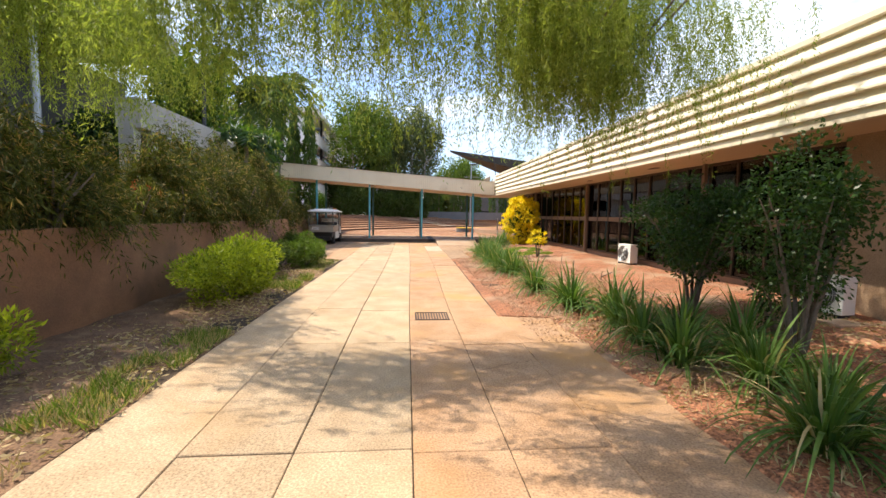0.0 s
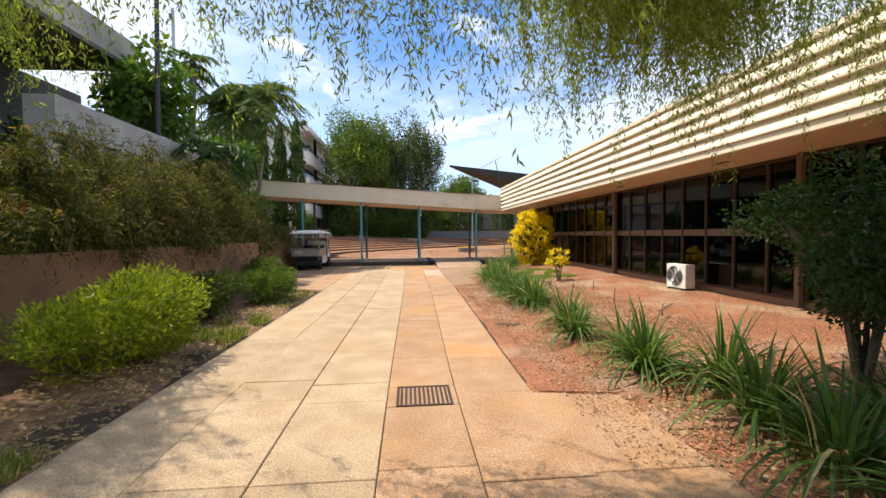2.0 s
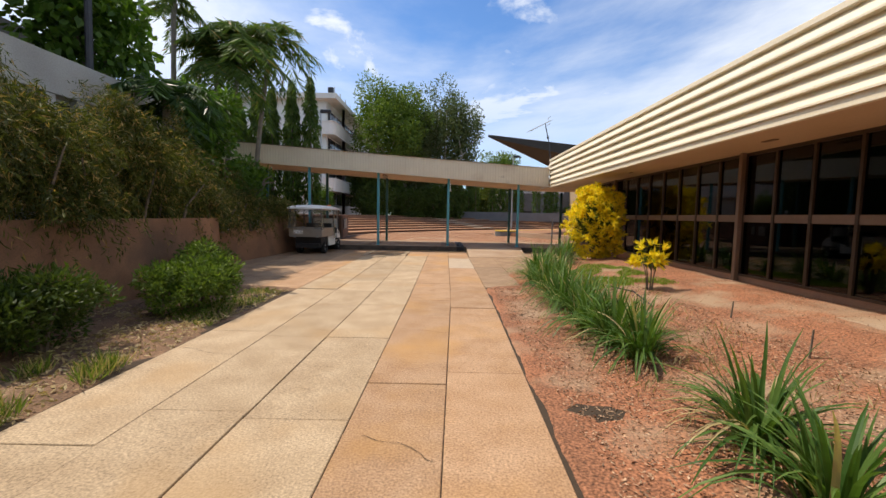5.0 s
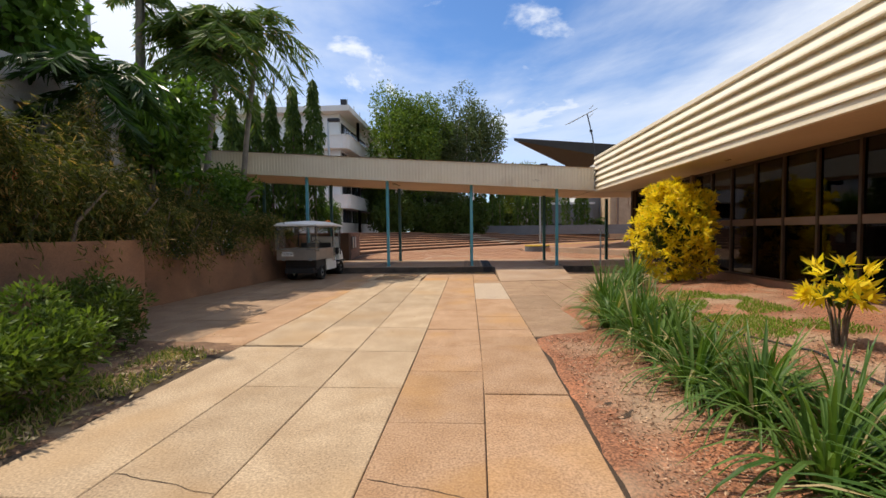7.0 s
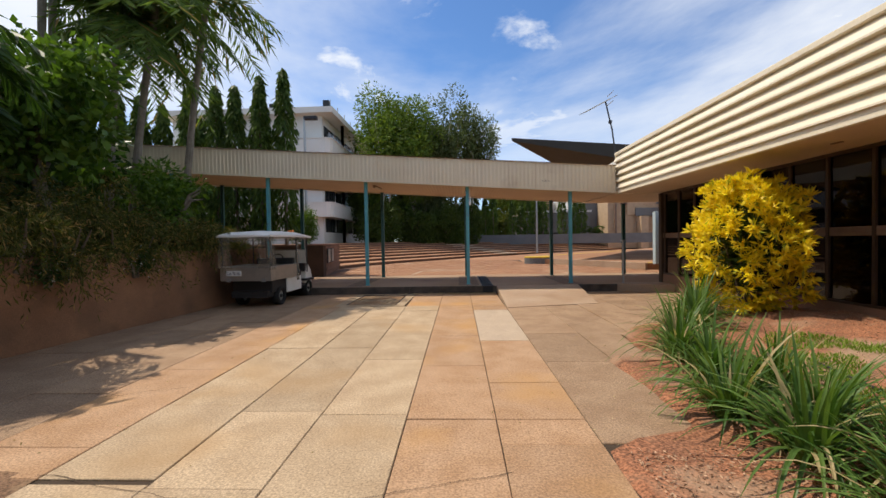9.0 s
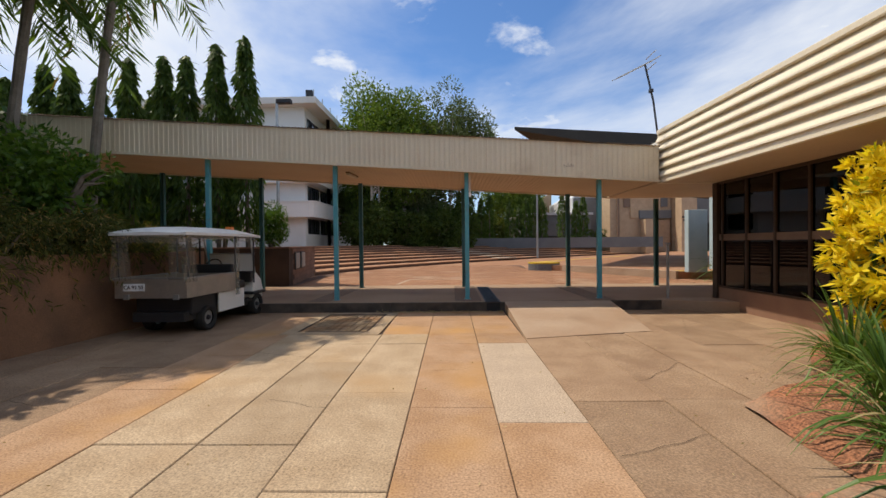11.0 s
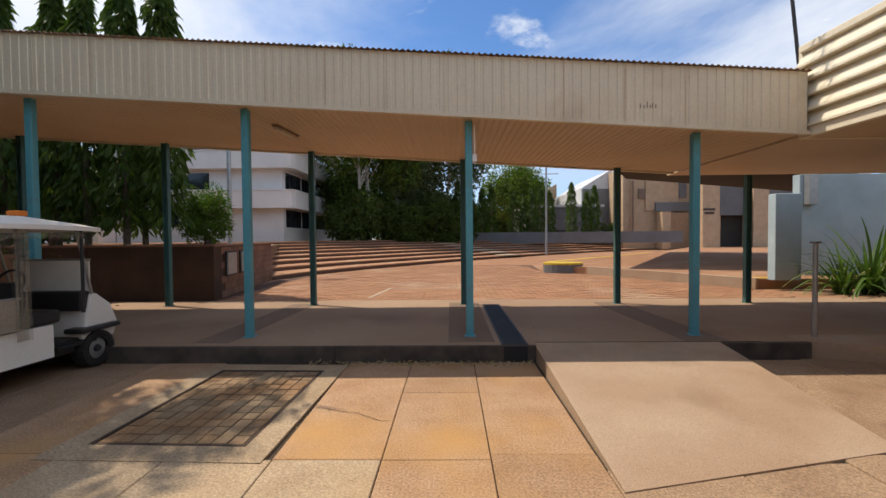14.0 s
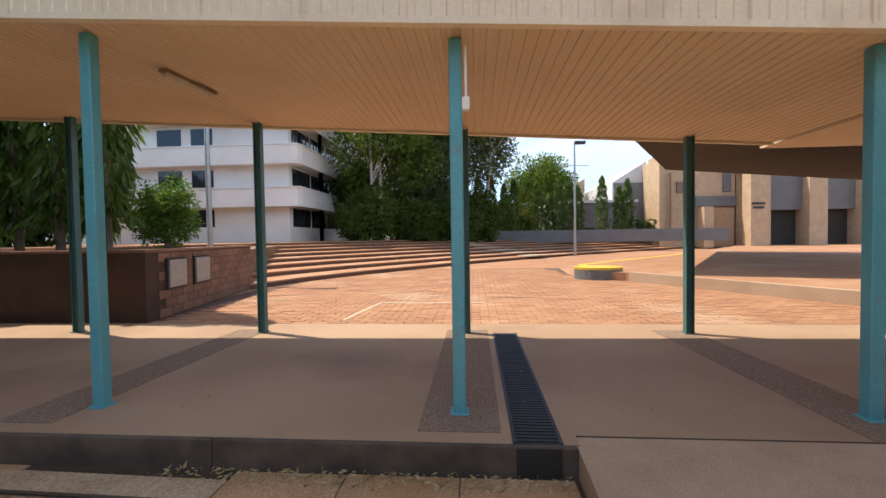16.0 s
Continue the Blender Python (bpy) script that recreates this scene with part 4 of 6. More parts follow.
# ---- plaza and terraces ----
plaza = obj("plaza", prism([(-6.2, 28.3), (40, 28.3), (60, 110), (-30, 110), (-6.2, 40)], -0.1, PZ - 0.012), M_BRICKI)
tagged(plaza, "broad clay-paved open plaza", "paving", kind="structure")
EDGE = [(-5.45, 33.0), (-4.75, 35.0), (-3.3, 37.6), (-1.4, 40.2), (0.9, 43.4), (4.3, 47.3), (8.5, 51.8), (13.5, 56.4), (26.0, 67.0)]


def offset_edge(d):
    out = []
    for i, (x, y) in enumerate(EDGE):
        a, b = EDGE[max(i - 1, 0)], EDGE[min(i + 1, len(EDGE) - 1)]
        t = Vector((b[0] - a[0], b[1] - a[1])).normalized()
        out.append((x - t.y * d, y + t.x * d))
    return out


for k in range(8):
    e = offset_edge(1.22 * k)
    z = PZ + 0.155 * (k + 1)
    poly = e + [(60, 112), (-60, 112), (-60, e[0][1] + 0.2)]
    st = obj("terrace_step", prism(poly, PZ - 0.1, z), M_BRICKI)
    tagged(st, "long curved clay-paved terrace step", "step", "terrace steps", kind="structure")
    # thin dark strip on each riser, with the shade put into its colour
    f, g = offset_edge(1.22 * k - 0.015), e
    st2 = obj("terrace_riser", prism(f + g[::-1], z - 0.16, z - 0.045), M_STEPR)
    tagged(st2, "dark strip standing in for shade on a terrace step riser", "step", kind="structure")
    t = thing("aisle_tread", "pale concrete aisle block on the terraces", "step", "aisle blocks", at=(4.6 - 0.9 * k, 47.9 + 1.0 * k, z), turn=43)
    part("block", bevelled(boxes((-0.9, 0.9, -0.5, 0.55, -0.02, 0.06)), 0.01, 1), M_WHITE_SLAB, t)

forecourt = obj("forecourt", prism([(4.45, 35.3), (5.55, 34.6), (8.35, 29.9), (40, 29.0), (60, 66), (26, 63), (14.2, 47.8), (5.0, 38.3)], 0, 0.45), M_BRICKI)
tagged(forecourt, "raised clay-paved forecourt with a pale kerb", "paving", kind="structure")
fk = obj("forecourt_kerb", prism([(5.6, 34.5), (8.32, 29.8), (8.5, 29.93), (5.75, 34.6)], 0.1, 0.475), M_RAMP)
tagged(fk, "pale concrete kerb along the raised forecourt", "kerb", kind="structure")
nose = thing("kerb_nose", "dark grey rounded kerb end with a yellow painted top", "kerb", at=(4.95, 35.4, PZ - 0.05))
ns = [(0.75 * math.cos(a), 0.62 * math.sin(a)) for a in (k * math.pi / 12 for k in range(24))]
part("body", prism(ns, 0.0, 0.40), M_GREYB, nose)
part("yellow_top", prism([(x * 1.005, y * 1.005) for x, y in ns], 0.36, 0.43), M_YELLOW, nose)
line = obj("yellow_line", prism([(4.75, 36.1), (4.95, 36.0), (5.3, 38.2), (14.4, 47.7), (14.2, 47.9), (5.0, 38.35)], 0.44, 0.456), M_YELLOW)
tagged(line, "faded yellow edge line on the forecourt", "road marking", kind="structure")
yb = obj("yellow_block", boxes((8.5, 8.95, 30.0, 30.25, 0.44, 0.466)), M_YELLOW)
tagged(yb, "small yellow tactile block at a kerb end", "kerb")
for x0, x1, y0, y1 in ((-1.35, -1.27, 28.6, 30.4), (-1.35, 0.9, 30.4, 30.5)):
    mk = obj("white_line", prism([(x0 + 0.25 * (y0 - 28.6) / 2, y0), (x1 + 0.25 * (y0 - 28.6) / 2, y0), (x1 + 0.25 * (y1 - 28.6) / 2, y1), (x0 + 0.25 * (y1 - 28.6) / 2, y1)], PZ - 0.01, PZ + 0.006), M_WHITE_SLAB)
    tagged(mk, "worn white painted line on the clay pavers", "road marking", kind="structure")

for name, x0, x1, y0, y1, z1 in (("screen_wall", 8.65, 9.3, 29.6, 29.85, 2.6), ("screen_wall", 10.3, 14.0, 30.9, 31.15, 3.25)):
    s = obj(name, bevelled(boxes((x0, x1, y0, y1, 0.44, z1)), 0.01, 1), M_BLUEW)
    tagged(s, "pale blue rendered free-standing screen wall", "wall")
sl = obj("screen_vent", bevelled(boxes((10.4, 10.65, 30.7, 30.9, 2.4, 3.45)), 0.01, 1), M_STEEL)
tagged(sl, "upright galvanised steel duct on a screen wall", "duct")

# ---- white office block across the plaza ----
wb = thing("office_block", "white rendered three-storey office block with long balconies", "building")
WX0, WX1, WY0, WY1, WZ = -24.5, -11.2, 48.2, 78.0, 1.40
part("wall", boxes((WX0, WX1, WY0, WY1, WZ, 12.6)), M_WHITEW, wb)
part("roof", boxes((WX0 - 0.7, WX1 + 1.2, WY0 - 0.9, WY1, 12.6, 13.1)), M_WHITEW, wb)
part("parapet", boxes((WX0 + 1, WX1 - 0.5, WY0 + 1.5, WY1, 13.1, 13.7)), M_WHITEW, wb)
for z in (3.75, 6.5, 9.25):
    bm = bmesh.new()
    pts = [(WX0 - 0.8, WY0), (WX0 - 0.8, WY0 - 0.5), (WX0 - 0.4, WY0 - 0.75), (WX1 + 0.5, WY0 - 0.75), (WX1 + 0.85, WY0 - 0.6), (WX1 + 1.0, WY0 - 0.2), (WX1 + 1.0, WY1), (WX1, WY1), (WX1, WY0)]
    part("balcony", prism(pts, z, z + 1.2), M_WHITEW, wb)
    part("balcony_ledge", prism([(x + (0.06 if x > -15 else -0.06), y - 0.06) for x, y in pts], z + 1.2, z + 1.28), M_WHITEW, wb)
for lvl, z in enumerate((2.45, 5.10, 7.85, 10.6)):
    for i in range(8):
        y = WY0 + 0.5 + i * 3.2
        w = part("window", boxes((WX1 - 0.05, WX1 + 0.03, y, y + 2.9, z, z + 1.25)), M_WGLASS, wb)
        for j in range(1, 5):
            part("glazing_bar", boxes((WX1, WX1 + 0.06, y + j * 0.58 - 0.03, y + j * 0.58 + 0.03, z, z + 1.25)), M_DARKSTEEL, w)
    if lvl < 3:
        for x0, x1 in ((-20.3, -18.6), (-17.9, -16.4)):
            part("window", boxes((x0, x1, WY0 - 0.03, WY0 + 0.05, z + 0.05, z + 1.2)), M_WGLASS, wb)
    part("column", boxes((WX1 + 0.7, WX1 + 0.95, WY0 + 3.4, WY0 + 3.65, WZ, 12.6)), M_WHITEW, wb)
for i in range(12):
    part("roof_rail", tubes((((WX1 + 1.0, WY0 - 0.7 + i * 2.2, 13.1), (WX1 + 1.0, WY0 - 0.7 + i * 2.2, 13.7)), 0.04), seg=5), M_STEEL, wb)
for x, y in ((WX1 + 0.6, WY0 - 0.5), (WX0 + 9, WY0)):
    part("floodlight", boxes((x - 0.25, x + 0.25, y - 0.15, y + 0.15, 13.2, 13.7)), M_DARKSTEEL, wb)
part("roof_mast", tubes((((WX0 + 8, WY0 + 3, 13.6), (WX0 + 8, WY0 + 3, 16.2)), 0.04), seg=6), M_STEEL, wb)


def lettering(text, size, m, mat, parent, name="lettering"):
    c = bpy.data.curves.new(name, "FONT")
    c.body, c.size, c.extrude, c.align_x, c.align_y = text, size, 0.004, "CENTER", "CENTER"
    tmp = bpy.data.objects.new(name, c)
    me = bpy.data.meshes.new_from_object(tmp)
    bpy.data.objects.remove(tmp)
    me.materials.append(mat)
    ob = new(name, me)
    ob.parent = parent
    ob.matrix_basis = m
    return ob


sign2 = thing("number_sign", "square orange building sign with a white number two", "sign", at=(-22.6, 47.4, 6.6))
part("panel", bevelled(boxes((-0.45, 0.45, -0.05, 0.05, -0.45, 0.45)), 0.02), M_ORANGE, sign2)
lettering("2", 0.8, pose(0, -0.056, 0, 90, 0, 0), M_WHITE, sign2)
part("post", tubes((((0, 0.1, -5.2), (0, 0.1, 0.4)), 0.05)), M_STEEL, sign2)
wl = thing("annex_building", "small white building half hidden by trees", "building")
part("wall", boxes((-36, -27, 50, 62, 1.3, 7.2)), M_WHITEW, wl)
part("roof", boxes((-36.5, -26.4, 49.5, 62.5, 7.2, 7.6)), M_WHITEW, wl)
for z in (3.0, 5.4):
    for x in (-34.5, -31.5, -28.8):
        part("window", boxes((x, x + 1.4, 49.95, 50.02, z, z + 1.1)), M_WGLASS, wl)

# ---- theatre building and its neighbours ----
th = thing("theatre_building", "beige brick theatre with tall piers and dark panels", "building")
part("hall", prism([(18.2, 62), (25, 62), (25, 80), (18.2, 80)], 0.3, lambda x, y: 9.9 - 0.32 * (x - 20.4) if x > 20.4 else 8.6), M_BEIGE, th)
part("hall_gable", prism([(20.4, 61.8), (24.8, 61.8), (24.8, 70), (20.4, 70)], 4.2, lambda x, y: 9.9 if x < 21 else 8.5), M_BEIGE, th)
part("grey_band", boxes((21.3, 24.8, 61.6, 61.8, 4.1, 5.0)), M_GREYB, th)
part("tall_window", boxes((23.7, 24.4, 61.65, 61.85, 5.4, 7.8)), M_GREYB, th)
part("porch_wall", boxes((21.5, 22.3, 60.6, 61.8, 0.3, 4.0)), M_BEIGE, th)
part("porch_recess", boxes((22.3, 24.6, 61.5, 61.82, 0.4, 3.9)), M_TAN, th)
part("link_wall", boxes((24.81, 26.3, 62.0, 63.0, 0.3, 7.6)), M_BEIGE, th)
part("downpipe", tubes((((19.0, 61.7, 1.2), (19.0, 61.7, 7.2)), 0.13)), M_TRANSOM, th)
part("vent", boxes((19.7, 20.5, 61.85, 62.0, 5.4, 6.4)), M_TRANSOM, th)
part("number_pier", boxes((24.7, 26.3, 59.4, 60.6, 0.3, 8.6)), M_BEIGE, th)
for x in (30.2, 34.6):
    part("pier", boxes((x, x + 1.5, 60.4, 62, 0.3, 7.2)), M_BEIGE, th)
part("upper_panel", boxes((26.3, 42, 61.2, 62, 3.6, 7.2)), M_GREYB, th)
# solid dark box stands in for the shade inside the entrance
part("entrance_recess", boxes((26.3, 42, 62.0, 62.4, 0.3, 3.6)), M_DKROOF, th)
part("lit_return", boxes((26.3, 27.6, 61.3, 61.99, 0.3, 3.6)), M_BEIGE, th)
part("parapet", boxes((25, 42, 61.0, 64, 7.2, 7.9)), M_SKYL, th)
part("skylight", prism([(15.2, 66), (18.6, 66), (18.6, 78), (15.2, 78)], 1.0, lambda x, y: 7.0 + 0.62 * (x - 15.2)), M_SKYL, th)
part("skylight_face", boxes((15.3, 18.3, 65.8, 66, 1.0, 6.9)), M_GREYB, th)
part("rear_hall", prism([(11, 80), (16, 80), (16, 92), (11, 92)], 1.0, lambda x, y: 6.3 + 0.6 * (x - 11)), M_BEIGE, th)
sign3 = thing("number_sign", "square orange building sign with a white number three", "sign", at=(25.25, 59.32, 8.0))
part("panel", bevelled(boxes((-0.42, 0.42, -0.05, 0.05, -0.55, 0.55)), 0.02), M_ORANGE, sign3)
lettering("3", 0.85, pose(0, -0.056, 0, 90, 0, 0), M_WHITE, sign3)
small = thing("wall_lettering", "two short lines of dark lettering on a brick pier", "sign", at=(25.3, 59.37, 3.95))
for z, w in ((0.15, 0.55), (-0.2, 0.45)):
    part("text_bar", boxes((-w, w, -0.02, 0.02, z - 0.1, z + 0.1)), M_MARK, small)
lowb = thing("grey_annex", "long low dark grey flat-roofed building", "building")
part("wall", boxes((8.6, 16.4, 63, 72, 1.0, 4.7)), M_GREYB, lowb)
part("parapet", boxes((8.4, 16.6, 62.8, 72, 4.7, 4.95)), M_SKYL, lowb)
# dark boxes on the wall paint the shade of two open bays
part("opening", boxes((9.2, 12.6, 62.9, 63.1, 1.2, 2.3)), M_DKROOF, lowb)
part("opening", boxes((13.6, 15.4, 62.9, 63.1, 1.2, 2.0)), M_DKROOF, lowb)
bw = obj("boundary_wall", boxes((2.0, 22.0, 57.9, 58.3, 1.0, 2.05)), M_GREYB)
tagged(bw, "low dark wall along the top of the terraces", "wall", kind="structure")

awning = thing("cantilever_roof", "huge dark wedge-shaped cantilevered roof", "roof")
bm = bmesh.new()
U = [(3.5, 34.8, 6.85), (14.0, 31.0, 3.9), (22.0, 45.0, 4.2), (13.5, 50.0, 5.8)]
lo = [bm.verts.new(p) for p in U]
hi = [bm.verts.new((x, y, z + d)) for (x, y, z), d in zip(U, (0.15, 1.3, 1.4, 0.6))]
bm.faces.new(lo[::-1])
bm.faces.new(hi)
for i in range(4):
    bm.faces.new((lo[i], lo[(i + 1) % 4], hi[(i + 1) % 4], hi[i]))
part("roof", bm, M_DKROOF, awning)
part("support", boxes((15.6, 16.4, 32.6, 34.0, 0.3, 4.4)), M_BEIGE, awning)


def street_lamp(x, y, z, h, cross):
    s = thing("street_lamp", "tall grey steel lamp pole with a flat head", "street lamp", at=(x, y, z))
    part("pole", tubes((((0, 0, 0), (0, 0, h)), [0.09, 0.06]), seg=10), M_STEEL, s)
    part("head", bevelled(boxes((0.0, 0.7, -0.15, 0.15, h - 0.1, h + 0.1)), 0.04), M_DARKSTEEL, s)
    if cross:
        part("banner_arm", tubes((((-0.9, 0, h - 1.5), (0.9, 0, h - 1.5)), 0.03), seg=6), M_STEEL, s)


street_lamp(7.6, 49.8, 0.3, 7.4, True)
street_lamp(-7.7, 34.6, 1.3, 7.0, False)
dp = thing("dark_pole", "tall thin dark pole rising out of the shrubs", "pole", at=(-7.6, 16.2, 1.2))
part("pole", tubes((((0, 0, 0), (0.15, 0.1, 9.5)), [0.09, 0.06])), M_DARKSTEEL, dp)

# ---- utility cart ----
cart = thing("utility_cart", "white utility golf cart with a metal tray and canopy", "golf cart", at=(-4.43, 22.95, 0.0), turn=-2.0)
part("chassis", boxes((-0.45, 0.45, -1.4, 1.3, 0.24, 0.40)), M_PLASTIC, cart)
part("rear_housing", bevelled(boxes((-0.5, 0.5, -1.2, 0.15, 0.34, 0.66)), 0.03), M_PLASTIC, cart)
bed_t = part("tray", boxes((-0.62, 0.62, -1.62, 0.32, 0.66, 0.70), (-0.62, 0.62, -1.62, -1.58, 0.70, 0.98), (-0.62, -0.58, -1.58, 0.32, 0.70, 0.98),
                           (0.58, 0.62, -1.58, 0.32, 0.70, 0.98), (-0.58, 0.58, 0.28, 0.32, 0.70, 0.98)), M_ALU, cart, "dull aluminium diamond plate tray")
part("rim", boxes((-0.635, 0.635, -1.635, -1.565, 0.98, 1.0), (-0.635, -0.57, -1.565, 0.33, 0.98, 1.0), (0.57, 0.635, -1.565, 0.33, 0.98, 1.0)), M_STEEL, bed_t)
for x in (-0.45, 0.4):
    part("hinge", boxes((x, x + 0.09, -1.66, -1.62, 0.64, 0.72)), M_STEEL, bed_t)
plate = part("number_plate", boxes((-0.46, -0.1, -1.645, -1.622, 0.78, 0.90)), M_WHITE, cart)
lettering("CA 92 50", 0.085, pose(-0.28, -1.648, 0.84, 90, 0, 0), M_MARK, plate)
part("side_skirt", prism([(0, 0)] * 0 + [(0.53, -0.22), (0.56, -0.22), (0.56, 0.72), (0.53, 0.72)], 0.28, lambda x, y: 0.64), M_WHITE, cart)
part("side_skirt", prism([(-0.56, -0.22), (-0.53, -0.22), (-0.53, 0.72), (-0.56, 0.72)], 0.28, lambda x, y: 0.64), M_WHITE, cart)
part("seat", bevelled(boxes((-0.52, 0.52, 0.36, 0.85, 0.64, 0.80)), 0.04), M_PLASTIC, cart)
part("backrest", bevelled(boxes((-0.52, 0.52, 0.34, 0.44, 0.80, 1.15)), 0.03), M_PLASTIC, cart)
part("floorboard", boxes((-0.52, 0.52, 0.8, 1.3, 0.32, 0.36)), M_PLASTIC, cart)
bm = bmesh.new()
prof = [(1.12, 0.36), (1.56, 0.34), (1.62, 0.52), (1.52, 0.76), (1.32, 0.92), (1.22, 0.92)]
l = [bm.verts.new((-0.52, y, z)) for y, z in prof]
r = [bm.verts.new((0.52, y, z)) for y, z in prof]
for i in range(6):
    bm.faces.new((l[i], l[(i + 1) % 6], r[(i + 1) % 6], r[i]))
bm.faces.new(l[::-1])
bm.faces.new(r)
part("bonnet", bevelled(bm, 0.03), M_WHITE, cart)
part("dashboard", bevelled(boxes((-0.5, 0.5, 1.10, 1.25, 0.72, 0.96)), 0.03), M_PLASTIC, cart)
wind = part("windscreen", boxes((-0.5, 0.5, 1.24, 1.255, 0.94, 1.34)), M_WHITE, cart, "folded white windscreen cover")
part("frame", tubes((((-0.52, 1.25, 0.92), (-0.52, 1.05, 1.74)), 0.016), (((0.52, 1.25, 0.92), (0.52, 1.05, 1.74)), 0.016), (((-0.52, 1.24, 1.34), (0.52, 1.24, 1.34)), 0.012)), M_STEEL, wind)
bm = bmesh.new()
tube(bm, [(-0.25 + 0.18 * math.cos(a), 0.98 + 0.06 * math.sin(a), 1.06 + 0.17 * math.sin(a)) for a in (k * math.pi / 10 for k in range(21))], 0.014, 6)
tube(bm, [(-0.25, 0.98, 1.06), (-0.25, 1.18, 0.86)], 0.02, 6)
tube(bm, [(-0.42, 0.98, 1.06), (-0.08, 0.98, 1.06)], 0.012, 6)
part("steering_wheel", bm, M_PLASTIC, cart)
bm = bmesh.new()
secs = [(-1.70, 1.72, 1.75), (-1.4, 1.72, 1.83), (-0.6, 1.72, 1.86), (0.5, 1.72, 1.85), (1.1, 1.71, 1.79), (1.25, 1.70, 1.73)]
prev = None
for y, z0, z1 in secs:
    ring = [bm.verts.new((x, y, z)) for x, z in ((-0.66, z0 - 0.02), (-0.66, z0 + 0.03), (-0.5, z1 - 0.015), (0, z1 + 0.01), (0.5, z1 - 0.015), (0.66, z0 + 0.03), (0.66, z0 - 0.02))]
    if prev:
        for i in range(7):
            bm.faces.new((prev[i], prev[(i + 1) % 7], ring[(i + 1) % 7], ring[i]))
    else:
        bm.faces.new(ring)
    prev = ring
bm.faces.new(prev[::-1])
bmesh.ops.recalc_face_normals(bm, faces=list(bm.faces))
part("roof", bm, M_WHITE, cart, "white moulded canopy roof", smooth=False)
for x in (-0.60, 0.60):
    for y in (-1.5, 0.34, 1.05):
        part("roof_post", tubes((((x, y, 0.72), (x, y - (0.0 if y > 0 else 0.06), 1.72)), 0.018)), M_DARKSTEEL, cart)
def curtain(pts, drop, w):
    bm = bmesh.new()
    n = 10
    top, bot = [], []
    for i in range(n + 1):
        s = i / n
        p = Vector(pts[0]).lerp(Vector(pts[1]), s)
        q = Vector(pts[0]).lerp(Vector(pts[1]), 0.5 + (s - 0.5) * w)
        o = Vector((0.015, 0.02, 0)) * math.sin(i * 2.1)
        top.append(bm.verts.new(p))
        bot.append(bm.verts.new(q + Vector((0, 0, -drop)) + o))
    for i in range(n):
        bm.faces.new((top[i], top[i + 1], bot[i + 1], bot[i]))
    return part("curtain", bm, M_CANVAS, cart, "cloudy vinyl side curtain")
curtain(((0.63, -1.66, 1.70), (0.63, -1.36, 1.70)), 0.78, 1.5)
curtain(((0.60, -1.68, 1.70), (0.36, -1.68, 1.70)), 0.74, 1.4)
curtain(((-0.60, -1.68, 1.70), (-0.36, -1.68, 1.70)), 0.74, 1.4)
curtain(((-0.63, -1.66, 1.70), (-0.63, -1.36, 1.70)), 0.74, 1.5)
curtain(((0.64, -1.66, 1.72), (0.64, 1.05, 1.72)), 0.12, 1.0)
curtain(((-0.64, -1.66, 1.72), (-0.64, 1.05, 1.72)), 0.12, 1.0)
curtain(((-0.64, -1.69, 1.72), (0.64, -1.69, 1.72)), 0.14, 1.0)
curtain(((0.64, 0.26, 1.70), (0.64, 0.42, 1.70)), 1.15, 0.8)
part("beacon", bevelled(boxes((0.30, 0.44, 0.50, 0.60, 1.84, 1.90)), 0.012), M_ORANGE, cart, "orange warning beacon")
def wheel(x, y):
    s = 1 if x > 0 else -1
    bm = bmesh.new()
    prof = [(0.07, 0.13), (0.09, 0.19), (0.08, 0.222), (0.0, 0.23), (-0.08, 0.222), (-0.09, 0.19), (-0.07, 0.13)]
    rings = [[bm.verts.new((s * a, r * math.cos(k * math.pi / 10), r * math.sin(k * math.pi / 10))) for k in range(20)] for a, r in prof]
    for a, b in zip(rings, rings[1:]):
        for k in range(20):
            bm.faces.new((a[k], a[(k + 1) % 20], b[(k + 1) % 20], b[k]))
    bmesh.ops.recalc_face_normals(bm, faces=list(bm.faces))
    w = part("wheel", bm, M_BLACK, cart)
    w.location = (x, y, 0.23)
    bm = bmesh.new()
    bmesh.ops.create_cone(bm, cap_ends=True, segments=20, radius1=0.135, radius2=0.13, depth=0.09, matrix=pose(0, 0, 0, 0, 90, 0))
    part("rim", bm, M_STEEL, w, "pale steel rim")
    bm = bmesh.new()
    bmesh.ops.create_cone(bm, cap_ends=True, segments=12, radius1=0.05, radius2=0.035, depth=0.04, matrix=pose(s * 0.06, 0, 0, 0, 90 * s, 0))
    part("hub", bm, M_DARKSTEEL, w)
for x in (-0.47, 0.47):
    wheel(x, -0.62)
    wheel(x, 1.30)
part("mudguard", bevelled(boxes((0.36, 0.60, 1.02, 1.58, 0.46, 0.52), (-0.60, -0.36, 1.02, 1.58, 0.46, 0.52)), 0.02), M_PLASTIC, cart)

for o in list(cart.children_recursive):
    if o.name.split(".")[0] in ("wheel",):
        o.location.y *= 0.70 if o.location.y < 0 else 1.0
    elif o.parent.name.split(".")[0] != "wheel":
        if o.name.split(".")[0] == "lettering":
            o.location.y *= 0.70
            continue
        for v in o.data.vertices:
            if v.co.y < 0:
                v.co.y *= 0.70

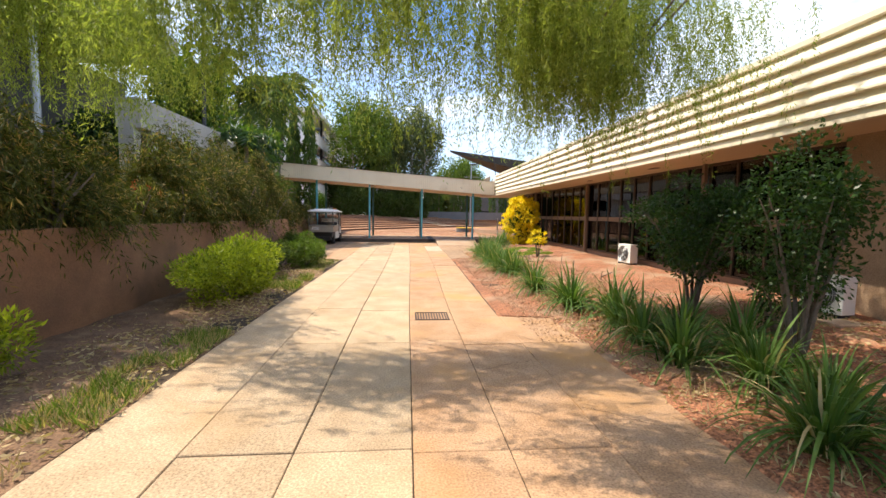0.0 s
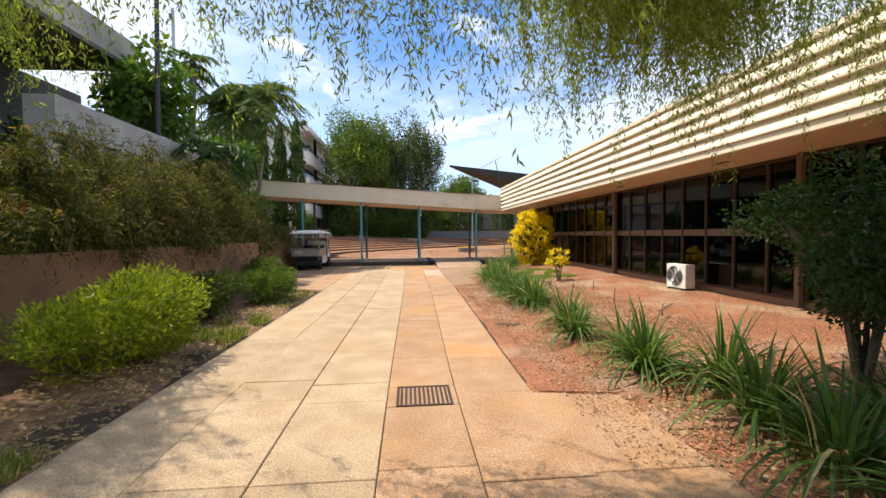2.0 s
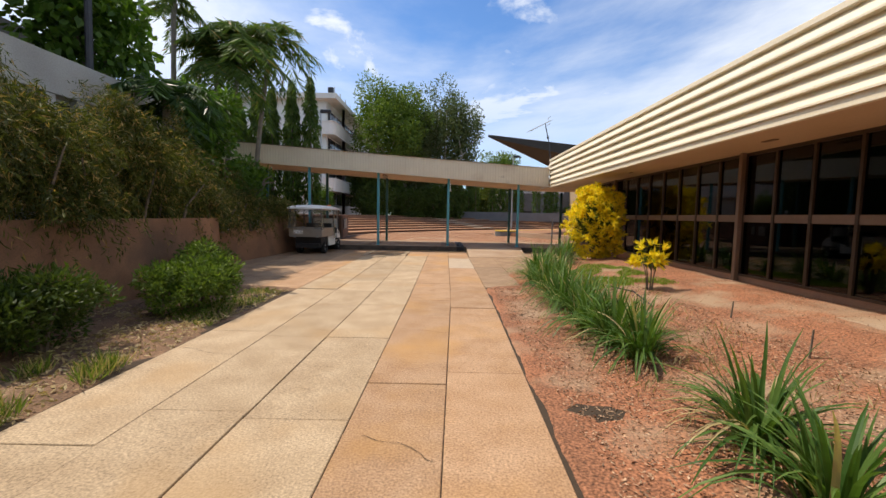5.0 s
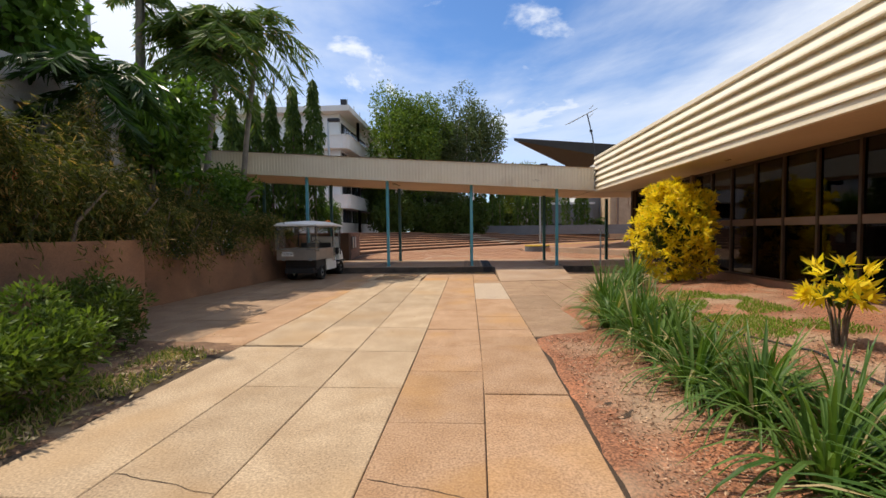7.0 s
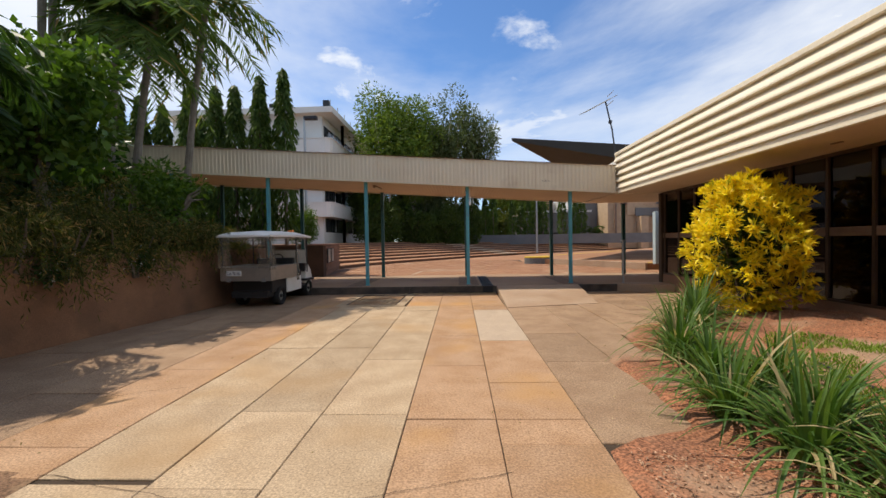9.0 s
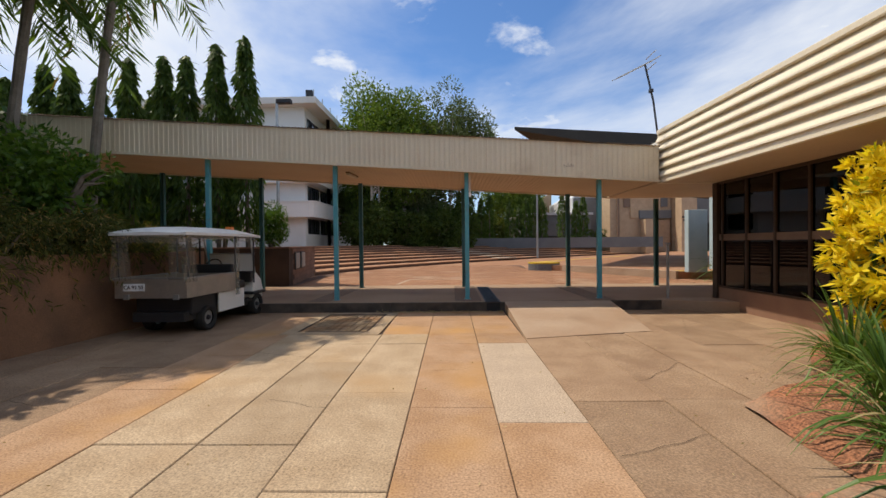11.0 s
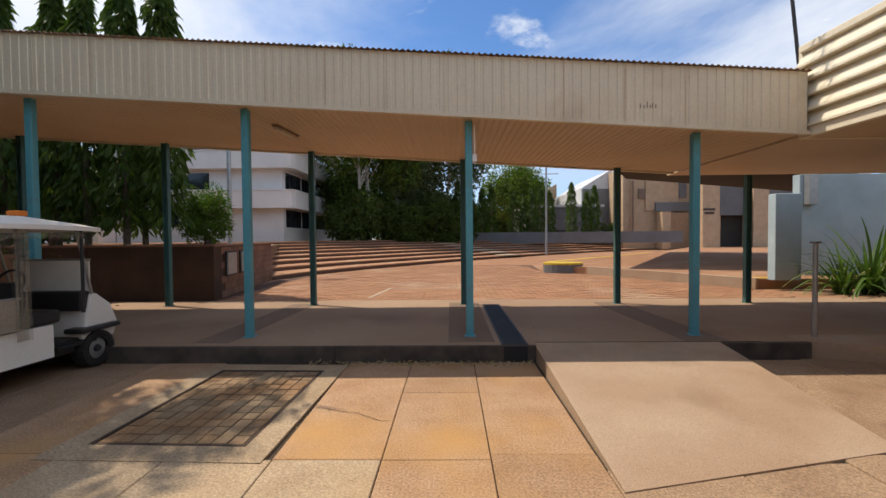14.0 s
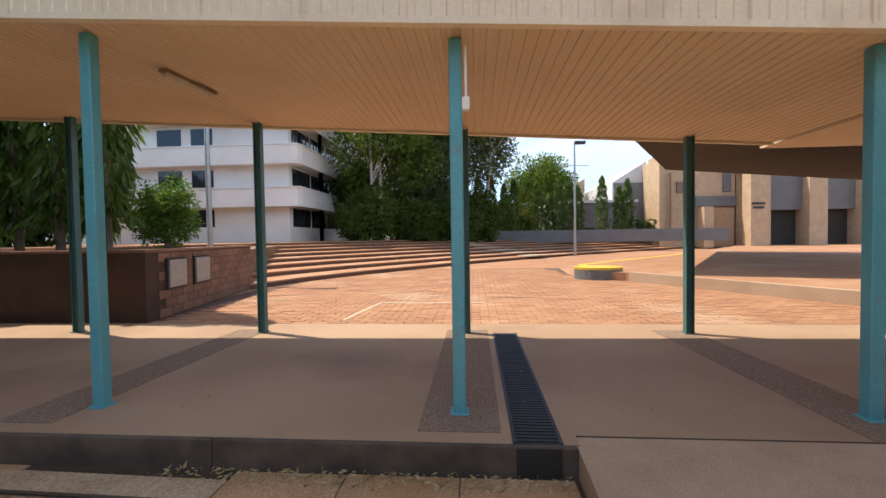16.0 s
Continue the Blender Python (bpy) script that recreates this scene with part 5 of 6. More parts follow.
# ---- plants ----
def crown_bush(name, at, radius, n, size, mat, label, cat="bush", lumps=14, spike=0.0, stems=0, width=0.3, group=""):
    b = thing(name, label, cat, group, at=at)
    c, u = blob_points(n, (0, 0, radius[2] * 0.95), radius, lumps * 3)
    c[:, 2] = np.maximum(c[:, 2], 0.02)
    w = u + RNG.normal(size=(n, 3)) * 0.6 + np.array((0, 0, spike))
    leaves("foliage", c, w, size, size * width, mat, b)
    for k in range(max(stems, 4)):
        bm = bmesh.new()
        a = RNG.uniform(0, 2 * math.pi)
        r = radius[0] * RNG.uniform(0.2, 0.7)
        tube(bm, [(0.04 * math.cos(a), 0.04 * math.sin(a), -0.02), (r * 0.4 * math.cos(a), r * 0.4 * math.sin(a), radius[2] * 0.55), (r * math.cos(a), r * math.sin(a), radius[2] * 1.2)], [0.03, 0.02, 0.008], 6)
        part("stem", bm, M_BARK, b)
    return b


def sprays(name, tops, out, length, droop, per, size, width, mat, parent, label=""):
    """Hanging sprays: leaves set along arching twigs that fall from their tops."""
    n = len(tops)
    s = RNG.random((n, per)) ** 0.8
    L = np.broadcast_to(length, n)[:, None] * RNG.uniform(0.6, 1.2, (n, 1))
    p = tops[:, None, :] + out[:, None, :] * (L * s)[..., None] + np.array((0, 0, -1.0)) * (droop * L * s ** 2)[..., None]
    tan = out[:, None, :] + np.array((0, 0, -2.0)) * (droop * s)[..., None]
    p = p + RNG.normal(size=p.shape) * 0.022
    w = unit(tan.reshape(-1, 3)) * 0.9 + RNG.normal(size=(n * per, 3)) * 0.5
    return leaves(name, p.reshape(-1, 3), w, size, width, mat, parent, label)


# weeping pepper trees: one over the walkway, one behind the retaining wall
def pepper_tree(label, trunk, zones, n):
    tree = thing("pepper_tree", label, "tree", "weeping pepper trees", at=(0, 0, 0))
    clumps = []
    for k in range(n):
        x0, x1, y0, y1, low = zones[k % len(zones)]
        x, y = RNG.uniform(x0, x1), RNG.uniform(y0, y1)
        low += 0.9 * abs(noise.noise((x * 0.9, y * 0.9, 5.0))) + RNG.uniform(0, 0.4)
        clumps.append((x, y, low + RNG.uniform(1.0, 2.2), low))
    tops, lens = [], []
    for x, y, zt, low in clumps:
        for _ in range(34):
            tops.append((x + RNG.normal() * 0.27, y + RNG.normal() * 0.27, zt + RNG.normal() * 0.35))
            lens.append(zt - low)
    tops, lens = np.array(tops), np.array(lens)
    out = unit(RNG.normal(size=(len(tops), 3)) * (1, 1, 0.2)) * 0.25
    sprays("foliage", tops, out, lens * 0.88, 0.9, 92, 0.06, 0.012, L_PEPPER, tree)
    bm = bmesh.new()
    tube(bm, trunk, [0.26, 0.21, 0.17, 0.12], 10)
    part("trunk", bm, M_BARK, tree)
    head = Vector(trunk[-1])
    for x, y, zt, low in clumps[::6]:
        e = Vector((x, y, zt))
        m1 = head.lerp(e, 0.4) + Vector((RNG.normal() * 0.3, RNG.normal() * 0.3, 0.7))
        m2 = head.lerp(e, 0.75) + Vector((RNG.normal() * 0.3, RNG.normal() * 0.3, 0.5))
        bm = bmesh.new()
        tube(bm, [head, m1, m2, e, e + Vector((RNG.normal() * 0.2, RNG.normal() * 0.2, -0.6))], [0.06, 0.03, 0.018, 0.010, 0.004], 5, cap=False)
        part("limb", bm, M_BARK, tree)


pepper_tree("weeping pepper tree hanging low over the walkway", [(4.5, 0.3, 0.1), (4.45, 0.4, 1.6), (4.3, 0.7, 3.4), (3.9, 1.2, 4.6)],
            [(1.4, 3.2, 5.3, 6.4, 2.4), (-0.8, 1.8, 1.2, 3.6, 3.2), (0.3, 2.0, 4.4, 5.4, 2.4), (-1.6, 0.5, 4.6, 5.4, 2.5), (1.5, 3.3, 5.2, 6.4, 2.4), (-3.4, -1.4, 4.2, 5.2, 2.5),
             (0.6, 2.6, 1.5, 4.2, 3.2), (2.6, 4.6, 4.8, 6.4, 2.7), (-0.6, 2.2, 0.9, 3.4, 3.3), (-1.5, 1.2, 2.6, 3.4, 2.8)], 130)
pepper_tree("weeping pepper tree behind the retaining wall", [(-6.9, 5.4, 1.15), (-6.85, 5.5, 2.6), (-6.7, 5.7, 3.8), (-6.5, 5.9, 4.8)],
            [(-6.8, -5.0, 4.6, 7.0, 3.1), (-5.4, -4.0, 5.5, 7.6, 2.9)], 34)

# trailing bottlebrush shrubs on the retaining wall
def bottlebrush(y0, y1, x0, x1, zt, n, group, flowers):
    b = thing("bottlebrush_shrub", "trailing bottlebrush shrub spilling over the retaining wall", "shrub", group, at=((x0 + x1) / 2, (y0 + y1) / 2, 1.2))
    ox, oy = (x0 + x1) / 2, (y0 + y1) / 2
    m = n // 22
    who = RNG.integers(0, m, n)
    t = np.stack([RNG.uniform(x0, x1, m) - ox, RNG.uniform(y0 - 0.3, y1 + 0.3, m) - oy, np.zeros(m)], 1)[who] + RNG.normal(size=(n, 3)) * (0.13, 0.13, 0)
    s = np.clip((t[:, 0] + ox - x0) / (x1 - x0), 0, 1)
    hump = np.array([0.72 + 0.65 * noise.noise((a * 0.8 + ox, bb * 1.1 + oy, 2.0)) for a, bb in t[:, :2]])
    t[:, 2] = (zt - 1.2) * hump * (0.74 + 0.26 * (1 - s ** 2)) * (RNG.uniform(0.22, 1.0, m)[who] + RNG.normal(size=n) * 0.06) + 0.1
    o = np.stack([RNG.uniform(-0.1, 0.6, m), RNG.normal(size=m) * 0.45, RNG.uniform(0.0, 0.6, m)], 1)[who] + RNG.normal(size=(n, 3)) * 0.2
    sprays("foliage", t, o, RNG.uniform(0.5, 1.2, n), 0.85, 28, 0.115, 0.018, L_BOTTLE, b)
    for _ in range(10):
        bm = bmesh.new()
        p = Vector((RNG.uniform(x0, x1) - ox, RNG.uniform(y0, y1) - oy, -0.02))
        tube(bm, [p, p + Vector((0.1, 0.05, (zt - 1.2) * 0.22)), p + Vector((0.35, RNG.normal() * 0.2, (zt - 1.2) * 0.42))], [0.035, 0.025, 0.01], 5)
        part("stem", bm, M_BARK, b)
    for _ in range(flowers):
        c = np.array((RNG.uniform(0.2, 0.8) * (x1 - x0) / 2, RNG.uniform(y0, y1) - oy, RNG.uniform(0.6, 1.2)))
        k = 60
        leaves("flower", c + RNG.normal(size=(k, 3)) * (0.015, 0.015, 0.05), RNG.normal(size=(k, 3)), 0.05, 0.008, L_RED, b, "red brush flower")


for y0, y1, zt in ((-1.0, 1.8, 3.3), (1.6, 4.0, 3.4), (3.8, 6.2, 3.5), (6.0, 8.4, 2.9), (8.2, 10.4, 3.4), (10.2, 12.4, 4.0), (12.2, 14.2, 3.8), (14.0, 16.2, 3.4)):
    bottlebrush(y0, y1, -6.6, -4.5, zt, 1500, "bottlebrush shrubs", 2)
for y0, y1, zt in ((15.9, 18.0, 3.0), (17.8, 20.0, 2.7), (19.8, 22.0, 2.45), (21.8, 24.3, 2.25)):
    bottlebrush(y0, y1, -7.6, -5.5, zt, 950, "low hedge shrubs", 0)

for x, y in ((-5.72, 18.3), (-5.60, 19.9)):
    tp = crown_bush("trailing_plant", (x + 0.02, y, 0.95), (0.32, 0.42, 0.28), 1500, 0.06, L_SHRUB, "dark trailing plant with pale flowers on the wall", "plant", group="wall plants")
    k = 40
    leaves("flower", RNG.normal(size=(k, 3)) * (0.16, 0.2, 0.14) + (0.12, 0, 0.28), RNG.normal(size=(k, 3)), 0.03, 0.02, M_WHITE, tp, "small white flower")

# bushes on the verge
crown_bush("lime_bush", (-3.3, 7.85, 0.03), (1.0, 1.45, 0.6), 14000, 0.085, L_LIME, "bright lime-green spreading bush beside the walkway", spike=0.5, lumps=22, group="verge bushes")
crown_bush("lime_bush", (-4.0, 3.5, 0.03), (0.6, 0.8, 0.46), 6500, 0.08, L_LIME, "bright lime-green bush beside the retaining wall", spike=0.5, group="verge bushes")
# dark leaf mix puts the shade by the wall into the bush's colour
crown_bush("dark_bush", (-3.55, 10.7, 0.03), (0.66, 0.8, 0.47), 8000, 0.08, L_DARK, "dark green bush beside the retaining wall, shade in its leaf colour", spike=0.3, group="verge bushes")
crown_bush("green_bush", (-3.1, 12.7, 0.03), (0.66, 0.8, 0.52), 9000, 0.08, L_TREE, "mid-green mounded bush at the walkway edge", spike=0.3, group="verge bushes")
crown_bush("dark_bush", (-3.8, 14.3, 0.03), (0.55, 0.7, 0.5), 6000, 0.08, L_DARK, "dark green mounded bush below the retaining wall", spike=0.3, group="verge bushes")


def blades(name, n, xr, yr, zf, h, mat, label, kind="stuff"):
    x, y = RNG.uniform(*xr, n), RNG.uniform(*yr, n)
    keep = np.array([noise.noise((a * 1.6, b * 1.6, 9.0)) for a, b in zip(x, y)]) > -0.12
    x, y = x[keep], y[keep]
    c = np.stack([x, y, [zf(a, b) for a, b in zip(x, y)]], 1)
    w = RNG.normal(size=(len(x), 3)) * (0.45, 0.45, 0.1) + (0, 0, 0.9)
    return tagged(leaves(name, c, w, h, 0.012, mat), label, "grass", kind=kind)


vz = lambda x, y: 0.0
blades("grass", 3200, (-2.95, -2.36), (2.6, 5.6), vz, 0.14, L_GRASS, "straggly green and straw grass along the walkway edge")
blades("grass", 2600, (-3.1, -2.36), (8.6, 10.4), vz, 0.2, L_GRASS, "green grass tuft along the walkway edge")
blades("grass", 2200, (-3.1, -2.4), (11.6, 14.6), vz, 0.09, L_GRASS, "short green grass along the walkway edge")
blades("grass", 14000, (3.3, 5.3), (14.4, 18.0), bed_z, 0.06, L_LAWN, "patch of short green grass in the garden bed")
blades("straw", 2600, (-3.9, -2.4), (0.2, 3.2), vz, 0.12, L_STRAW, "dry straw on the verge")
blades("straw", 2400, (2.4, 4.2), (1.2, 15.0), bed_z, 0.12, L_STRAW, "dry straw and dead blades in the garden bed")


def strap_leaf(lean, L, w):
    """One arching strap leaf that grows from the origin towards +x."""
    verts, faces = [], []
    for i in range(7):
        u = i / 6
        ang = lean * (0.35 + 1.25 * u)
        x, z = L * u * math.sin(ang) * 0.85, L * u * max(math.cos(ang), -0.2) * (1 - 0.12 * u)
        k = w * (1 - u ** 3) + 0.001
        verts += [(x, -k, z), (x, 0, z - 0.35 * k), (x, k, z)]
    for i in range(6):
        o = 3 * i
        faces += [(o, o + 1, o + 4, o + 3), (o + 1, o + 2, o + 5, o + 4)]
    me = bpy.data.meshes.new("leaf")
    me.from_pydata(verts, [], faces)
    me.materials.append(L_LILY)
    return me


STRAPS = [strap_leaf(0.15 + 1.05 * k / 13, RNG.uniform(0.5, 0.8), RNG.uniform(0.009, 0.015)) for k in range(14)]


def strap_plant(x, y, z, s, n, label, group):
    p = thing("strap_leaf_plant", label, "plant", group, at=(x, y, z))
    for _ in range(n):
        lf = new("leaf", STRAPS[int(RNG.integers(0, 14))])
        lf.parent = p
        a, r = RNG.uniform(0, 360), RNG.uniform(0, 0.15)
        q = s * RNG.uniform(0.75, 1.2)
        lf.matrix_basis = pose(r * math.cos(radians(a)), r * math.sin(radians(a)), 0, RNG.uniform(-8, 8), 0, a) @ Matrix.Diagonal((q, q, q, 1))


LILY = [(3.15, 1.75, 1.0), (2.85, 2.35, 1.0), (3.5, 2.9, 0.8), (3.3, 3.35, 1.0), (3.75, 4.1, 0.95), (3.6, 4.9, 0.9), (2.95, 4.0, 1.05), (2.95, 4.75, 1.0), (3.05, 5.45, 1.05), (3.25, 6.1, 1.0), (2.85, 6.75, 1.05), (2.95, 7.4, 0.8),
        (2.72, 8.35, 1.0), (2.85, 9.05, 0.95), (2.85, 10.7, 0.9), (2.75, 11.2, 1.0), (2.72, 11.95, 1.0), (2.8, 12.65, 0.95), (2.72, 13.35, 0.95), (2.8, 14.2, 0.95), (2.85, 15.0, 1.0),
        (2.8, 15.75, 1.0), (3.1, 16.5, 0.95), (3.15, 17.2, 1.0), (3.55, 17.9, 0.95), (4.15, 18.6, 1.05), (4.55, 19.4, 1.05), (3.15, 12.3, 0.85), (3.1, 13.0, 0.8), (3.15, 13.8, 0.85), (3.2, 14.6, 0.85), (3.25, 15.4, 0.85), (3.45, 16.1, 0.85), (3.1, 11.5, 0.8)]
for x, y, s in LILY:
    strap_plant(x, y, bed_z(x, y) - 0.03, s * 1.12, 125, "arching green strap-leaf lily clump edging the garden bed", "lilies edging the bed")

# shrubs in the bed
def stem_shrub(at, crown_z, r, n, label, size=0.06):
    b = thing("garden_shrub", label, "shrub", "garden shrubs", at=at)
    c, u = blob_points(n, (0, 0, crown_z), r, 34, 0.4)
    leaves("foliage", c, u + RNG.normal(size=(n, 3)) * 0.7 + (0, 0, -0.2), size, size * 0.5, L_SHRUB, b)
    for k in range(9):
        bm = bmesh.new()
        a = k * 2 * math.pi / 9 + RNG.normal() * 0.2
        d = Vector((math.cos(a), math.sin(a), 0))
        tube(bm, [d * 0.03 - Vector((0, 0, 0.05)), d * 0.12 + Vector((0, 0, crown_z * 0.4)), d * r[0] * 0.5 + Vector((0, 0, crown_z * 0.95)), d * r[0] * 0.7 + Vector((0, 0, crown_z * 1.15))], [0.028, 0.022, 0.013, 0.005], 6)
        part("stem", bm, M_BARK, b)


stem_shrub((4.4, 5.85, 0.22), 1.3, (1.08, 1.08, 0.78), 13000, "dark glossy multi-stemmed shrub in the garden bed")
stem_shrub((4.0, 3.7, 0.15), 1.5, (0.6, 0.7, 1.0), 4400, "thin dark multi-stemmed shrub in the garden bed")
stem_shrub((4.5, 4.4, 0.2), 0.55, (0.5, 0.5, 0.5), 2200, "low dark shrub in the garden bed", 0.05)

def rosettes(name, at, radius, count, per, size, label, cat, stems, zlow):
    b = thing(name, label, cat, at=at)
    d = unit(RNG.normal(size=(count, 3)) + (0, 0, 0.25))
    c = d * np.array(radius) * RNG.uniform(0.74, 1.02, (count, 1)) * (1 + 0.22 * np.sin(d[:, :1] * 6 + 1) * np.cos(d[:, 2:3] * 5)) + (0, 0, radius[2] * 0.98)
    c[:, 2] = np.maximum(c[:, 2], zlow)
    cc = np.repeat(c, per, 0)
    w = np.repeat(d, per, 0) * 0.55 + RNG.normal(size=(count * per, 3)) * 0.7 + (0, 0, 0.15)
    leaves("foliage", cc + RNG.normal(size=cc.shape) * 0.02, w, size, size * 0.30, L_CROTON, b, fold=0.15)
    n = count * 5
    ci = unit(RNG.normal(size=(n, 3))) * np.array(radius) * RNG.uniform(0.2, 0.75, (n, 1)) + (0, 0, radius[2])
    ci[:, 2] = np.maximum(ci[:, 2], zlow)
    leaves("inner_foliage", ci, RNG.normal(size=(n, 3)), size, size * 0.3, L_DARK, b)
    for k in range(stems):
        bm = bmesh.new()
        a = k * 2 * math.pi / stems
        v = Vector((math.cos(a), math.sin(a), 0))
        tube(bm, [v * 0.04 - Vector((0, 0, 0.05)), v * radius[0] * 0.3 + Vector((0, 0, radius[2] * 0.6)), v * radius[0] * 0.65 + Vector((0, 0, radius[2] * 1.3))], [0.012 + 0.018 * radius[0], 0.008 + 0.01 * radius[0], 0.006], 6)
        part("stem", bm, M_BARK, b)


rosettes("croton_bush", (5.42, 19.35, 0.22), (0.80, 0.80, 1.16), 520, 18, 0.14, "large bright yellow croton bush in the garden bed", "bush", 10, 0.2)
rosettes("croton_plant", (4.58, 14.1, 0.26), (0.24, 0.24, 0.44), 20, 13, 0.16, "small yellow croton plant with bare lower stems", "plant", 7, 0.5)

hose = obj("irrigation_hose", tubes(([(4.3, 16.9, bed_z(4.3, 16.9) + 0.01), (4.1, 15.8, bed_z(4.1, 15.8) + 0.015), (3.9, 14.9, bed_z(3.9, 14.9) + 0.02), (4.2, 13.9, bed_z(4.2, 13.9) + 0.01), (4.0, 12.8, bed_z(4, 12.8) + 0.01)], 0.012), seg=6), M_BLACK)
tagged(hose, "thin black irrigation hose lying on the mulch", "hose")
for x, y, h in ((4.35, 10.4, 0.28), (4.6, 11.9, 0.22), (3.9, 12.9, 0.25), (4.4, 8.9, 0.2)):
    st = obj("dead_stick", tubes(([(x, y, bed_z(x, y) - 0.03), (x + 0.02, y, bed_z(x, y) + h)], [0.012, 0.008]), seg=6), M_BARK)
    tagged(st, "short dead stick standing in the mulch", "stick")
st = obj("dead_stick", tubes(([(4.55, 9.2, bed_z(4.55, 9.2) + 0.015), (4.95, 9.45, bed_z(4.95, 9.45) + 0.03)], [0.015, 0.01]), seg=6), M_BARK)
tagged(st, "fallen dead stick on the mulch", "stick")


# ---- palms and trees ----
def palm(at, top, fronds, length, label, lean=(0, 0), mat=None):
    p = thing("palm_tree", label, "palm tree", "palms behind the wall", at=at)
    h = top - at[2]
    bm = bmesh.new()
    pts = [(lean[0] * (s ** 1.5), lean[1] * s, h * s - 0.05) for s in (i / 12 for i in range(13))]
    tube(bm, pts, [0.078 + 0.05 * (1 - s) ** 3 + 0.006 * (i % 2) for i, s in enumerate(j / 12 for j in range(13))], 10)
    part("trunk", bm, M_PALMTRUNK, p)
    hx, hy, hz = pts[-1]
    for k in range(fronds):
        a = k * 2.399 + RNG.normal() * 0.15
        e = RNG.uniform(-0.75, 1.4)
        d = np.array((math.cos(a), math.sin(a), 0.0))
        L = length * RNG.uniform(0.8, 1.1)
        bm = bmesh.new()
        cen, way = [], []
        line = []
        for i in range(9):
            s = i / 8
            q = np.array((hx, hy, hz)) + d * L * s * (math.cos(e) * 0.85 + 0.2 * s) + np.array((0, 0, 1.0)) * (L * s * math.sin(e) - 0.62 * L * s ** 2.4)
            line.append(q)
        tube(bm, [tuple(q) for q in line], [0.022 - 0.018 * i / 8 for i in range(9)], 4, cap=False)
        line = np.array(line)
        for s in np.linspace(0.14, 1.0, 44):
            i = min(int(s * 8), 7)
            q = line[i] + (line[i + 1] - line[i]) * (s * 8 - i)
            t = line[i + 1] - line[i]
            t = t / np.linalg.norm(t)
            sd = np.cross(t, (0, 0, 1.0))
            sd = sd / max(np.linalg.norm(sd), 1e-6)
            for g in (-1, 1):
                cen.append(q)
                way.append(sd * g * 0.8 + t * 0.5 + np.array((0, 0, -0.45)) + RNG.normal(size=3) * 0.18)
        f = leaves("frond", np.array(cen), np.array(way), 0.58 * length / 1.8, 0.055, mat or L_PALM, p)
        part("rib", bm, L_PALM, f)


palm((-8.3, 22.4, 1.2), 7.4, 34, 1.9, "slender palm with a full feathery crown", (0.4, 0.1))
palm((-7.95, 22.7, 1.2), 8.0, 34, 1.9, "slender leaning palm with a full feathery crown", (0.75, 0.2))
palm((-7.35, 23.9, 1.2), 8.7, 17, 1.8, "tall thin palm with a sparse crown", (0.85, 0.1))
palm((-9.2, 21.6, 1.2), 9.3, 11, 1.1, "distant palm behind the broad-leaved tree", (0.2, 0.1))
palm((-9.6, 22.3, 1.2), 8.9, 9, 1.0, "distant palm behind the broad-leaved tree", (0.1, 0.1))
# shrub green on these fronds stands in for shade and backlight
palm((-6.45, 17.0, 1.2), 4.4, 26, 1.4, "low dense palm behind the retaining wall, shade in its frond colour", (0.1, 0.1), L_SHRUB)


def mast_tree(at, h, r, mat=L_MAST, n=2600, label="narrow mast tree with drooping dark leaves"):
    t = thing("mast_tree", label, "tree", "narrow trees", at=at)
    s = RNG.random(n) ** 0.8
    a = RNG.uniform(0, 2 * math.pi, n)
    prof = np.clip((1 - s) * 2.4, 0, 1) ** 0.7 * (0.85 + 0.15 * np.cos(s * 40))
    lump = 1 + 0.22 * np.sin(a * 3 + s * 19) + RNG.normal(size=n) * 0.08
    rr = r * prof * lump * RNG.uniform(0.55, 1.0, n)
    c = np.stack([np.cos(a) * rr, np.sin(a) * rr, h * (0.10 + 0.90 * s)], 1)
    w = np.stack([np.cos(a) * 0.45, np.sin(a) * 0.45, -np.ones(n)], 1) + RNG.normal(size=(n, 3)) * 0.25
    leaves("crown", c, w, 0.30, 0.085, mat, t)
    bm = bmesh.new()
    tube(bm, [(0, 0, -0.05), (0, 0, h * 0.5), (0, 0, h * 0.97)], [0.09, 0.06, 0.015], 6)
    part("trunk", bm, M_BARK, t)


for x, y, top in ((-6.85, 29.9, 8.75), (-7.85, 29.8, 8.45), (-9.05, 30.0, 8.15), (-9.95, 30.1, 8.2), (-10.85, 29.6, 7.95), (-12.2, 29.9, 7.4), (-13.0, 29.6, 7.7), (-14.2, 29.9, 7.9), (-15.2, 29.5, 7.3),
                  (-8.4, 31.2, 7.0), (-11.4, 31.4, 7.2)):
    mast_tree((x, y, 1.25), top - 0.95, 0.50, n=3200)
for x, y, top in ((3.6, 58.9, 6.4), (4.5, 59.2, 6.8), (6.6, 59.1, 6.0), (7.6, 59.3, 5.4), (8.3, 59.0, 6.3), (9.2, 59.2, 6.6), (10.0, 59.0, 6.1), (12.2, 59.4, 6.9), (13.6, 59.2, 6.0), (14.4, 59.4, 6.6), (2.5, 59.4, 6.9), (1.3, 59.0, 7.2)):
    mast_tree((x, y, 1.2), top - 1.2, 0.55, n=1500)


